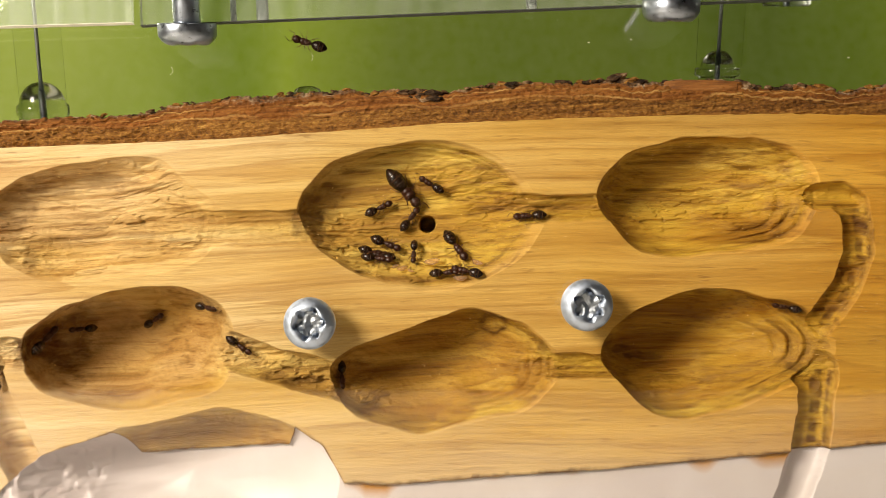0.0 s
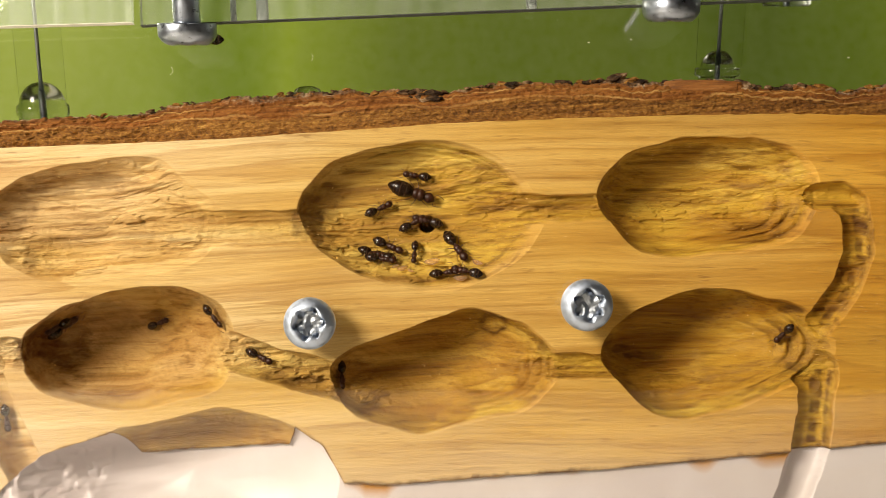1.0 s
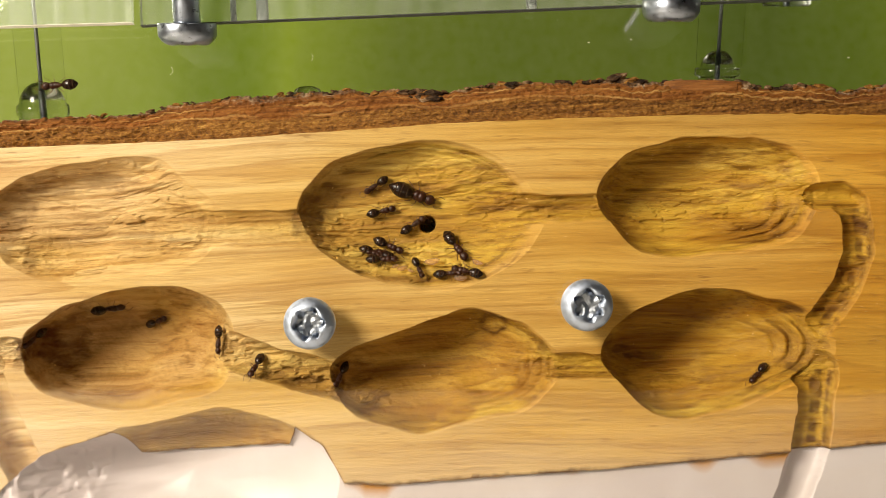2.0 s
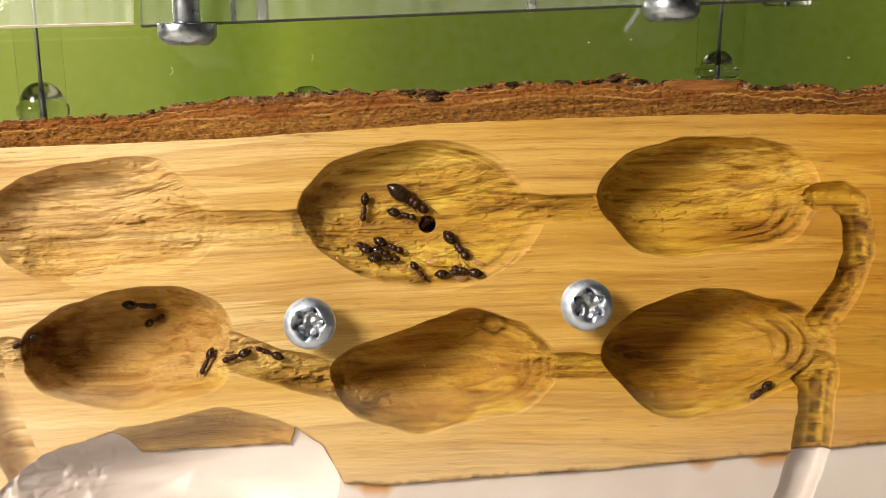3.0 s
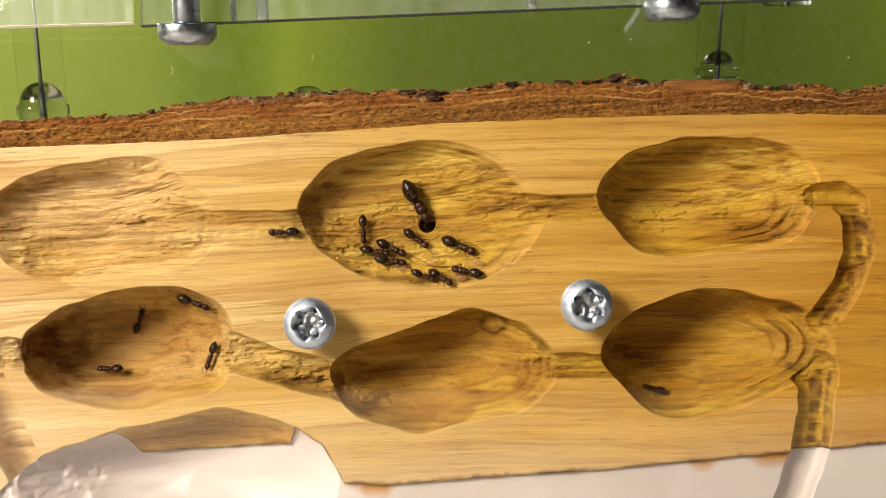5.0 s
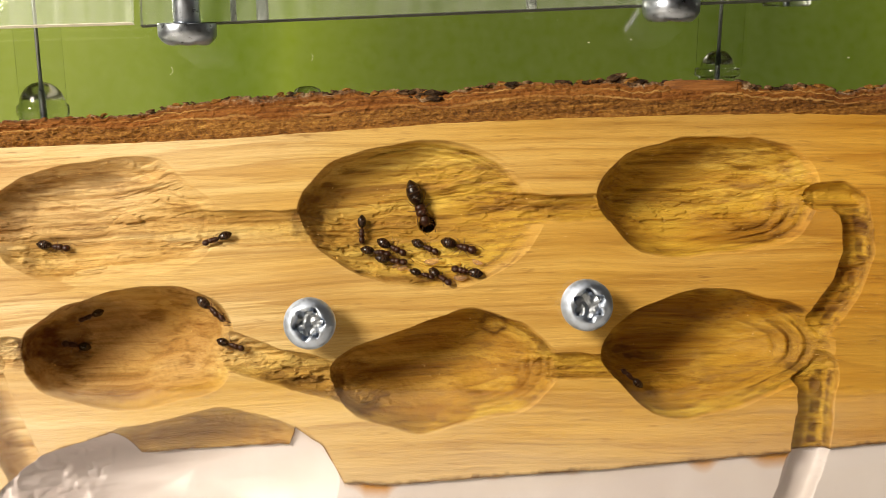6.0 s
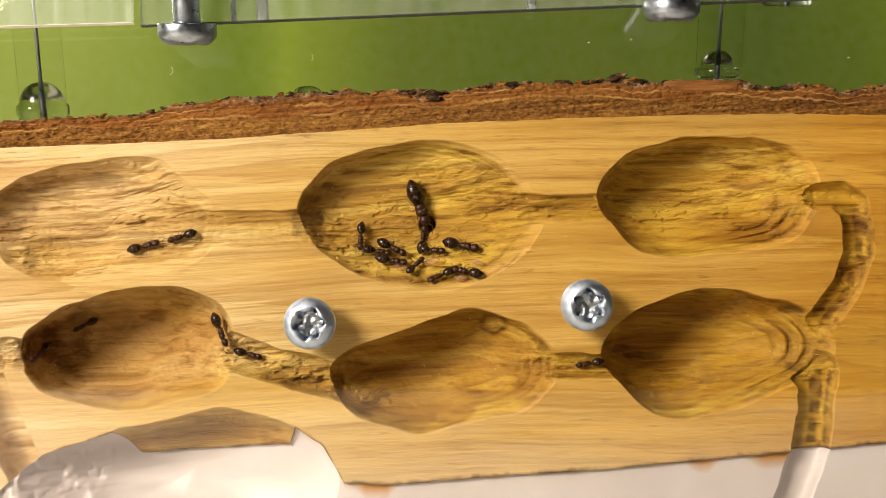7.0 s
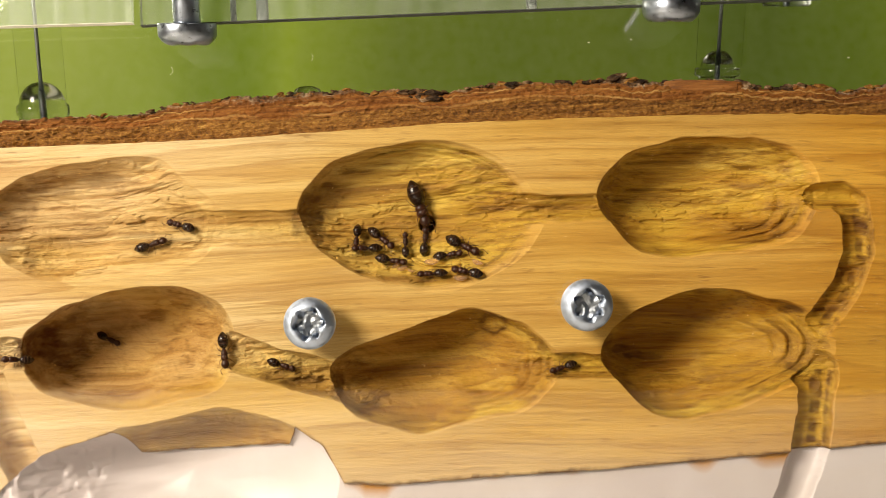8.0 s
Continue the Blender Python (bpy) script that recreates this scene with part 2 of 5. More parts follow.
def clear_material(name, tint, haze=0.0, haze_colour=(0.8, 0.85, 0.75), ior=1.45):
    """Clear acrylic: light passes straight, the gloss follows Fresnel; haze: share of milky scatter."""
    m = Nodes(name)
    t = m.t
    clear = m.add("ShaderNodeBsdfTransparent", Color=(*tint, 1))
    gloss = m.add("ShaderNodeBsdfGlossy", Color=(1, 1, 1, 1), Roughness=0.03)
    fres = m.add("ShaderNodeFresnel", IOR=ior)
    mix = t.nodes.new("ShaderNodeMixShader")
    t.links.new(fres.outputs[0], mix.inputs[0])
    t.links.new(clear.outputs[0], mix.inputs[1])
    t.links.new(gloss.outputs[0], mix.inputs[2])
    last = mix
    if haze:
        milk = m.add("ShaderNodeBsdfDiffuse", Color=(*haze_colour, 1))
        streak = m.noise(m.coords((420, 420, 12)), 1.0, 3.0)
        last = t.nodes.new("ShaderNodeMixShader")
        m.put(last.inputs[0], m.grey(streak, 0.35, 0.7, haze * 0.5, haze * 1.6))
        t.links.new(mix.outputs[0], last.inputs[1])
        t.links.new(milk.outputs[0], last.inputs[2])
    t.links.new(last.outputs[0], m.out.inputs["Surface"])
    return m.mat


def glass_material():
    m = Nodes("clear_moulded_plastic")
    m.put(m.bsdf.inputs["Transmission Weight"], 1.0)
    m.put(m.bsdf.inputs["IOR"], 1.46)
    a = m.noise(m.coords((260, 260, 260)), 1.0, 3.0)
    return m.finish((0.68, 0.71, 0.68), m.grey(a, 0.3, 0.7, 0.06, 0.22), m.bump(a, 0.25, 0.0002))


def plain_material(name, colour, rough, mottle=0.15, scale=300, metal=0.0, spec=0.5):
    m = Nodes(name)
    a = m.noise(m.coords((scale, scale, scale)), 1.0, 3.0)
    c = m.ramp(a, [(0.3, tuple(v * (1 - mottle) for v in colour)), (0.7, tuple(min(1, v * (1 + mottle)) for v in colour))])
    return m.finish(c, rough, metal=metal, spec=spec)


def card_material():
    m = Nodes("green_card")
    a = m.noise(m.coords((17, 17, 8)), 1.0, 1.0, 0.4)
    b = m.noise(m.coords((300, 300, 300)), 1.0, 3.0)
    c = m.ramp(a, [(0.36, (0.090, 0.145, 0.002)), (0.50, (0.145, 0.225, 0.006)), (0.64, (0.235, 0.330, 0.016))])
    xyz = m.add("ShaderNodeSeparateXYZ", Vector=m.coords())
    # lamp-lit left end of the card painted lighter
    lit_side = m.maths("ADD", xyz.outputs[0], m.grey(a, 0.3, 0.7, 0.02, -0.02))
    c = m.mix(m.grey(lit_side, -0.095, -0.055, 0.55, 0.0), c, (0.34, 0.42, 0.078))
    # soft shade across the middle of the card, painted into its colour
    mid_shade = m.maths("ADD", m.maths("ABSOLUTE", m.maths("SUBTRACT", xyz.outputs[0], 0.024)), m.grey(a, 0.3, 0.7, 0.012, -0.012))
    c = m.mix(m.grey(mid_shade, 0.024, 0.060, 0.8, 0.0), c, (0.090, 0.138, 0.003))
    return m.finish(m.mix(0.06, c, b), 0.85, spec=0.04)


WOOD, BARK, CRUST, CHIP, PLASTER = wood_material(), bark_material(), crust_material(), chip_material(), plaster_material()
ZINC, CHROME = steel_material("zinc_plated_steel", 0.45, (0.62, 0.70, 0.84)), steel_material("bright_steel", 0.30, (0.50, 0.55, 0.63))
PANE = clear_material("clear_acrylic", (0.985, 0.99, 0.98))
RAIL = clear_material("milky_acrylic", (0.93, 0.96, 0.90), 0.15)
RAIL_CLEAR = clear_material("clear_rail_acrylic", (0.93, 0.96, 0.90), 0.07)
TUBE = clear_material("clear_tube", (0.975, 0.98, 0.97), ior=1.012)
GLASS = glass_material()
SHANK = steel_material("dull_steel", 0.42, (0.36, 0.39, 0.43))
GREEN = card_material()
WALLPAINT = plain_material("warm_grey_paint", (0.125, 0.12, 0.108), 0.9, 0.04, 6)
TABLE = plain_material("white_table_top", (0.75, 0.71, 0.66), 0.5, 0.06, 12)
ANT = plain_material("ant_brown", (0.036, 0.010, 0.004), 0.40, 0.5, 900, spec=0.35)
ANT_GASTER = plain_material("ant_black", (0.017, 0.007, 0.004), 0.22, 0.5, 900, spec=0.7)
ANT_BAND = plain_material("ant_band", (0.048, 0.022, 0.009), 0.7, 0.3, 900, spec=0.15)
ANT_LEG = plain_material("ant_leg_amber", (0.10, 0.035, 0.010), 0.35, 0.3, 900)
BROOD = clear_material("brood_skin", (0.95, 0.86, 0.72), 0.15, (0.80, 0.60, 0.44), ior=1.2)
SEAL = plain_material("dark_seam", (0.05, 0.05, 0.05), 0.5)
SPLINTER = plain_material("torn_fibre", (0.66, 0.45, 0.16), 0.7, 0.3, 500, spec=0.15)
DUST_AND_GLINT = plain_material("pale_dust_and_glint", (0.75, 0.72, 0.6), 0.8)


# ---- the carved face: depth behind the front plane, all in mm ----
def fractal(x, y, seed, octaves=4, gain=0.5):
    """Smooth value noise on arrays, from -1 to 1."""
    total, amp, norm = np.zeros(np.broadcast(x, y).shape), 1.0, 0.0
    for k in range(octaves):
        f = 2.0 ** k
        xi, yi = np.floor(x * f), np.floor(y * f)
        u, v = x * f - xi, y * f - yi
        u, v = u * u * (3 - 2 * u), v * v * (3 - 2 * v)

        def grid(a, b):
            h = np.sin(a * 127.1 + b * 311.7 + (seed + k) * 74.7) * 43758.5453
            return 2 * (h - np.floor(h)) - 1

        total = total + amp * ((grid(xi, yi) * (1 - u) + grid(xi + 1, yi) * u) * (1 - v)
                               + (grid(xi, yi + 1) * (1 - u) + grid(xi + 1, yi + 1) * u) * v)
        norm += amp
        amp *= gain
    return total / norm


def ring_radius(angle, radii):
    """A smooth closed outline: radii at even angles, from the right, anticlockwise."""
    r = np.array(radii)
    n = len(r)
    f = (angle / (2 * np.pi) * n) % n
    i = np.floor(f).astype(int)
    u = f - i
    a, b, c, d = r[(i - 1) % n], r[i % n], r[(i + 1) % n], r[(i + 2) % n]
    return 0.5 * (2 * b + (c - a) * u + (2 * a - 5 * b + 4 * c - d) * u ** 2 + (3 * b - a - 3 * c + d) * u ** 3)


# centre, outline radii, depth, how boxy the walls are (steep side, gentle side), direction of the steep side in degrees
HOLLOWS = {
    "upper_a": ((-56.5, 5.3), (19.5, 14.8, 13.4, 11.1, 9.9, 10.1, 12.1, 16.3, 21.0, 18.9, 14.7, 11.6, 10.5, 10.8, 13.0, 17.3), 4.4, 3.6, 1.3, 140),
    "upper_b": ((-2.8, 5.3), (19.8, 17.4, 15.2, 13.6, 12.9, 13.4, 15.7, 19.7, 21.5, 17.4, 14.4, 12.5, 12.6, 13.3, 14.6, 17.1), 5.7, 3.6, 1.5, 165),
    "upper_c": ((45.3, 9.1), (18.2, 17.1, 13.3, 10.5, 9.7, 10.3, 12.3, 16.4, 19.2, 16.7, 14.5, 11.5, 10.3, 10.6, 12.4, 16.5), 7.8, 4.2, 1.6, 150),
    "lower_a": ((-53.2, -16.6), (18.4, 17.3, 14.1, 11.1, 9.8, 9.9, 10.9, 14.1, 18.3, 16.6, 13.0, 11.4, 10.7, 10.9, 12.6, 16.9), 13.0, 5.5, 1.7, 155),
    "lower_b": ((0.6, -20.4), (19.0, 16.4, 13.1, 11.1, 9.3, 8.9, 9.7, 13.0, 19.9, 17.7, 13.5, 11.8, 10.0, 9.9, 11.3, 15.6), 10.8, 5.0, 1.7, 148),
    "lower_c": ((45.3, -17.5), (20.9, 17.9, 13.2, 11.4, 10.9, 11.2, 12.4, 15.6, 18.4, 15.7, 14.2, 12.0, 10.4, 10.3, 11.3, 14.4), 11.2, 5.0, 1.7, 152),
    "basin": ((-44.2, -38.9), (26.6, 21.7, 16.1, 12.9, 10.7, 10.6, 12.4, 17.4, 27.6, 22.4, 14.4, 11.1, 10.5, 11.2, 14.4, 23.0), 8.0, 3.0, 2.2, 90),
}
# how far the cutter went in under the rim (mm), and the height and length of the ripples that it left
UNDERCUT = {"lower_a": 2.6, "lower_b": 2.0, "lower_c": 2.2, "upper_c": 0.8, "upper_b": 0.6}
RIPPLE = {"upper_a": (0.06, 1.6), "upper_b": (0.42, 1.4), "upper_c": (0.26, 1.9), "lower_a": (0.05, 1.2), "lower_b": (0.15, 1.6), "lower_c": (0.52, 2.0), "basin": (0.02, 2.0)}
# centre line, half width, depth
TUNNELS = {
    "upper_ab": (((-47, 3.6), (-38, 3.4), (-29.9, 3.4), (-19.0, 3.7)), 3.0, 1.4),
    "upper_bc": (((7, 6.3), (15, 6.8), (21.5, 6.9), (33, 6.9)), 2.5, 1.7),
    "lower_ab": (((-35.5, -17.4), (-28.9, -19.7), (-23.2, -21.0), (-16.0, -22.9)), 3.2, 3.4),
    "lower_bc": (((13.0, -20.3), (23.4, -19.9), (33, -19.6)), 2.2, 1.7),
    "right_bend": (((63.8, 8.8), (66.6, 9.0), (69.2, 7.0), (69.9, 4.0), (69.9, -0.9), (68.1, -6.3), (63.9, -12.1)), 2.5, 2.3),
    "right_bulb": (((60.9, -21.8), (62.6, -22.8)), 1.9, 2.8),
    "right_drop": (((63.6, -20.2), (63.1, -23.0), (62.8, -27.0), (62.2, -33.2), (60.4, -38.9), (57.6, -46.5)), 3.1, 2.5),
    "left_low": (((-69.5, -17.8), (-73.7, -17.5), (-80.5, -18.9)), 2.6, 1.8),
    "left_high": (((-74.0, 3.4), (-88, 3.4)), 3.4, 3.0),
    "corner_groove": (((-77.5, -20.8), (-75.0, -27.5), (-72.4, -33.2), (-69.0, -40)), 3.3, 5.0),
}
PIT = ((-2.75, 4.35), 1.5, 9.0)     # the round bore in the floor of the middle upper hollow


def line_distance(x, z, pts):
    best = np.full(np.broadcast(x, z).shape, 1e9)
    for (ax, az), (bx, bz) in zip(pts, pts[1:]):
        u = np.clip(((x - ax) * (bx - ax) + (z - az) * (bz - az)) / ((bx - ax) ** 2 + (bz - az) ** 2), 0, 1)
        best = np.minimum(best, np.hypot(x - ax - u * (bx - ax), z - az - u * (bz - az)))
    return best


def bowl(x, z, name):
    """Depth of one hollow, with the angle and the share of the way from its middle to its rim."""
    (cx, cz), radii, deep, steep, gentle, side = HOLLOWS[name]
    ang = np.arctan2(z - cz, x - cx)
    s = np.hypot(x - cx, z - cz) / ring_radius(ang, radii)
    w = (0.5 + 0.5 * np.cos(ang - radians(side))) ** 1.3
    d = deep * np.clip(1 - np.clip(s, 0, 1) ** (gentle + (steep - gentle) * w), 0, 1) ** (0.9 - 0.30 * w)
    d = d * (1 + 0.22 * np.clip(s, 0, 1) * np.cos(ang - radians(side)))      # deepest towards the steep side
    return d, ang, s


def depth_smooth(x, z, skip=()):
    """Depth of the carving behind the front plane, without its roughness."""
    x, z = np.asarray(x, float), np.asarray(z, float)
    d = np.zeros(np.broadcast(x, z).shape)
    for name in HOLLOWS:
        d = np.maximum(d, bowl(x, z, name)[0])
    for name, (pts, half, deep) in TUNNELS.items():
        if name in skip:
            continue
        q = line_distance(x, z, pts) / half
        if name == "right_drop":
            q = q * (1 + 0.14 * fractal(x * 0.05, z * 0.35, 95, 3))
        e = deep * np.sqrt(np.clip(1 - q ** (5 if name == "right_drop" else 2.8), 0, 1))
        least = np.minimum(d, e)
        d = 0.5 * (d + e + np.sqrt((d - e) ** 2 + 1.6 * least / (least + 0.6)))
    return d


def gouge_rings(x, z):
    """Ripples that the cutter left round the far ends of the hollows."""
    d = np.zeros(np.broadcast(x, z).shape)
    for name, ((cx, cz), radii, deep, steep, gentle, side) in HOLLOWS.items():
        amp, wave = RIPPLE[name]
        ang = np.arctan2(z - cz, x - cx)
        s = np.hypot(x - cx, z - cz) / ring_radius(ang, radii)
        start = 0.76 if name == "upper_b" else 0.5
        near = np.clip((s - start) / 0.25, 0, 1) * np.clip((1 - s) * 12, 0, 1)
        way, spread = {"upper_b": (1.5, 0.6), "upper_c": (-0.7, 1.6), "lower_c": (0.25, 1.6)}.get(name, (-0.25, 1.5))
        turned = 0.15 + 0.85 * np.clip(np.cos(ang - way), 0, 1) ** spread
        turn = s * 17.0 * np.pi / wave + (1 if amp > 0.2 else 2.5) * fractal(x * 0.15, z * 0.15, 17, 3)
        d = d + near * turned * amp * (1.3 - 2.2 * np.abs(np.sin(turn)) ** 1.5) * (0.75 + fractal(x * 0.2, z * 0.2, 19, 2))
    return d


def undercut(x, z):
    """How far the walls of the deep hollows lean out under their rims."""
    dx, dz = np.zeros(np.broadcast(x, z).shape), np.zeros(np.broadcast(x, z).shape)
    for name, most in UNDERCUT.items():
        deep, side = HOLLOWS[name][2], HOLLOWS[name][5]
        d, ang, s = bowl(x, z, name)
        w = (0.5 + 0.5 * np.cos(ang - radians(side - 45))) ** 1.2
        u = np.clip((s - 0.55) / 0.35, 0, 1)
        k = most * w * u * u * (3 - 2 * u) * np.clip((d - 0.8) / (0.5 * deep), 0, 1) * (s < 1)
        dx, dz = dx + k * np.cos(ang), dz + k * np.sin(ang)
    return dx, dz


# places where the cutter tore the fibres out in lumps: place, half width, half height (mm), roughness
TORN = ((18.5, 7.5, 4.5, 5.0, 0.34), (61.5, 11.5, 3.5, 5.0, 0.34), (-71.5, 0.0, 3.0, 5.0, 0.30), (-66.0, 1.5, 5.0, 2.2, 0.26), (-53.0, 4.6, 8.0, 1.3, 0.42), (-46.0, 1.4, 6.0, 1.6, 0.22), (-40.0, 2.5, 3.0, 2.5, 0.18), (-21.5, 4.0, 2.5, 4.5, 0.16), (-17.5, 0.0, 3.0, 3.0, 0.14), (31.5, 4.0, 3.0, 3.0, 0.18), (13.0, 1.0, 6.0, 4.0, 0.12))


def torn_ends(x, z):
    """Where the fibres are torn short: in the lumps, along the tunnels and on the lower left walls; 0 to 1."""
    t = np.zeros(np.broadcast(x, z).shape)
    for cx, cz, rx, rz, k in TORN:
        t = np.maximum(t, min(1.0, 2.4 * k) * np.exp(-((x - cx) / rx) ** 2 - ((z - cz) / rz) ** 2))
    for name, k in (("upper_ab", 0.7), ("upper_bc", 0.3), ("lower_ab", 1.0), ("lower_bc", 0.55), ("left_low", 0.8), ("right_bend", 0.25), ("right_drop", 0.25)):
        t = np.maximum(t, k * np.clip(1.15 - line_distance(x, z, TUNNELS[name][0]) / TUNNELS[name][1], 0, 0.3) / 0.3)
    for name, k in (("lower_a", 0.8), ("lower_b", 0.8), ("lower_c", 0.55), ("upper_a", 0.7), ("upper_b", 0.7), ("upper_c", 0.6)):
        ang, s = bowl(x, z, name)[1:]
        t = np.maximum(t, k * np.clip((s - 0.45) * 4, 0, 1) * np.clip((1.04 - s) * 20, 0, 1) * np.exp(-(((ang + 2.55 + np.pi) % (2 * np.pi) - np.pi) / 0.75) ** 2))
    return t * np.clip(0.75 + 0.8 * fractal(x * 0.25, z * 0.4, 63, 2), 0.2, 1)


def depth_core(x, z, skip=()):
    x, z = np.asarray(x, float), np.asarray(z, float)
    wx, wz = x + 0.4 * fractal(x * 0.22, z * 0.22, 3, 2), z + 0.4 * fractal(x * 0.22, z * 0.22, 9, 2)
    d = depth_smooth(wx, wz, skip)
    inside = np.clip((d - 0.15) / 1.6, 0, 1)
    g = z - 0.036 * x + 0.00024 * x * x          # height across the fibres
    low_row = np.clip((-8 - z) / 3, 0, 1)
    high = 1 - low_row
    # long fibres, and layers that split off in shallow steps along them
    tool = (0.20 * high + 0.09) * fractal(x * 0.045, g * 0.75 + 0.2 * d, 21, 3, 0.6)
    level = 4.0 * fractal(x * 0.05, g * 0.42 + 0.15 * d, 29, 3, 0.55)
    frac = level - np.floor(level)
    split = np.clip(0.35 + 1.6 * fractal(x * 0.07, g * 0.2, 51, 2), 0, 1)
    tool = tool + (0.16 * high + 0.04) * (split + 0.9 * np.clip((-34 - x) / 6, 0, 1)) * (np.floor(level) + np.clip((frac - 0.8) * 5, 0, 1))
    # torn lumps
    lump = np.zeros(d.shape)
    for cx, cz, rx, rz, k in TORN:
        lump = np.maximum(lump, k * np.exp(-((x - cx) / rx) ** 2 - ((z - cz) / rz) ** 2))
    tool = tool + lump * (1.8 * fractal(x * 0.22, g * 0.8, 33, 3, 0.6) + 0.5 * np.abs(fractal(x * 0.6, g * 1.5, 35, 2)))
    # flakes that broke off in small cliffs
    ends = torn_ends(x, z)
    flake = 3.6 * fractal(x * 0.15, g * 0.46 + 0.1 * d, 71, 4, 0.62)
    frac = flake - np.floor(flake)
    amount = 0.12 + 0.16 * high + 0.36 * ends
    tool = tool + amount * (np.floor(flake) + np.clip((frac - 0.7) * 3.3, 0, 1)) * np.clip(0.45 + 1.3 * fractal(x * 0.09, g * 0.16, 75, 2) + 0.8 * ends, 0, 1)
    tool = tool + gouge_rings(wx, wz)
    bore = np.zeros(d.shape)
    for name, k in (("upper_ab", 0.35), ("upper_bc", 0.2), ("lower_ab", 0.6), ("lower_bc", 0.4), ("left_low", 0.6), ("right_bend", 0.2), ("right_drop", 0.2)):
        bore = np.maximum(bore, k * np.clip(1.2 - line_distance(wx, wz, TUNNELS[name][0]) / TUNNELS[name][1], 0, 0.5) * 2)
    tool = tool + bore * 0.24 * fractal(x * 0.7, z * 1.1, 37, 3, 0.6)
    # dry torn end grain on the lower left walls
    for name in ("lower_a", "lower_b", "lower_c", "upper_a", "upper_b", "upper_c"):
        (cx, cz), radii = HOLLOWS[name][:2]
        ang = np.arctan2(z - cz, x - cx)
        s = np.hypot(x - cx, z - cz) / ring_radius(ang, radii)
        torn = np.clip((s - 0.5) * 5, 0, 1) * np.exp(-(((ang + 2.5 + np.pi) % (2 * np.pi) - np.pi) / 0.7) ** 2)
        comb = 0.03 * np.sin(2 * np.pi * (s * 9 + 1.2 * fractal(x * 0.2, z * 0.2, 67, 3)))
        tool = tool + torn * (0.06 * fractal(x * 1.5, z * 1.9, 65, 3, 0.7) + comb)
    calm = np.clip((-29.5 - z) / 1.5, 0, 1) * np.clip((-18 - x) / 3, 0, 1)     # the smooth rim over the plaster
    calm = np.maximum(calm, np.clip((-66 - x) / 3, 0, 1) * np.clip((-22 - z) / 2, 0, 1))
    tool = tool * (1 - 0.9 * calm)
    # a loose curl of fibre on the floor of the middle upper hollow
    curl = line_distance(x, z, ((-5.2, -1.6), (-3.0, -2.6), (0.0, -2.9), (2.8, -2.6)))
    tool = tool + 0.45 * np.exp(-((curl - 0.35) / 0.25) ** 2) * (z > -4) - 0.5 * np.exp(-(curl / 0.22) ** 2)
    skin = 0.020 * fractal(x * 0.12, g * 2.2, 61, 3, 0.6)
    return d + inside * tool + skin


def depth(x, z):
    d = depth_core(x, z)
    (px, pz), pr, deep = PIT
    pit = np.hypot(x - px, z - pz) / pr
    return d + deep * np.clip(1.5 * (1 - pit ** 6), 0, 1) * (pit < 1)


# ---- building helpers ----
def part(name, bm, material, parent=None, label="", smooth=True):
    """Links a bmesh as one mesh object, under a thing or a part where one is given."""
    me = bpy.data.meshes.new(name)
    bm.normal_update()
    bm.to_mesh(me)
    bm.free()
    for p in me.polygons:
        p.use_smooth = smooth
    me.materials.append(material)
    ob = new(name, me)
    if parent is not None:
        ob.parent = parent
    if label:
        ob["label"] = label
    return ob


def sheet(name, co, material, parent=None, smooth=True, **fields):
    """A mesh from a grid of places, an array of rows, columns, 3, in mm with the height from the table."""
    rows, cols = co.shape[:2]
    i = np.arange(rows * cols).reshape(rows, cols)
    quads = np.stack((i[:-1, :-1], i[:-1, 1:], i[1:, 1:], i[1:, :-1]), -1).reshape(-1, 4)
    me = bpy.data.meshes.new(name)
    me.vertices.add(rows * cols)
    me.vertices.foreach_set("co", (co * MM).reshape(-1))
    me.loops.add(quads.size)
    me.loops.foreach_set("vertex_index", quads.reshape(-1))
    me.polygons.add(len(quads))
    me.polygons.foreach_set("loop_start", np.arange(0, quads.size, 4))
    me.polygons.foreach_set("loop_total", np.full(len(quads), 4))
    me.polygons.foreach_set("use_smooth", np.full(len(quads), smooth))
    me.update(calc_edges=True)
    me.validate()
    for field, values in fields.items():
        me.attributes.new(field, "FLOAT", "POINT").data.foreach_set("value", values.reshape(-1).astype(np.float32))
    me.materials.append(material)
    ob = new(name, me)
    if parent is not None:
        ob.parent = parent
    return ob


def box(x0, x1, y0, y1, z0, z1, bevel=0.0, segments=2):
    bm = bmesh.new()
    bmesh.ops.create_cube(bm, size=1)
    for v in bm.verts:
        v.co = Vector(((x0 + x1) / 2 + v.co.x * (x1 - x0), (y0 + y1) / 2 + v.co.y * (y1 - y0), (z0 + z1) / 2 + v.co.z * (z1 - z0)))
    if bevel:
        bmesh.ops.bevel(bm, geom=bm.edges[:], offset=bevel, segments=segments, affect="EDGES", profile=0.5)
    return bm


def lathe(profile, steps=32, sides=None):
    """A turned shape about z: (radius, height) from bottom to top, closed at both ends."""
    bm = bmesh.new()
    rings = []
    for r, h in profile:
        rings.append([bm.verts.new((r * math.cos(2 * math.pi * k / steps), r * math.sin(2 * math.pi * k / steps), h)) for k in range(steps)])
    for a, b in zip(rings, rings[1:]):
        for k in range(steps):
            bm.faces.new((a[k], a[(k + 1) % steps], b[(k + 1) % steps], b[k]))
    bm.faces.new(rings[0][::-1])
    bm.faces.new(rings[-1])
    return bm


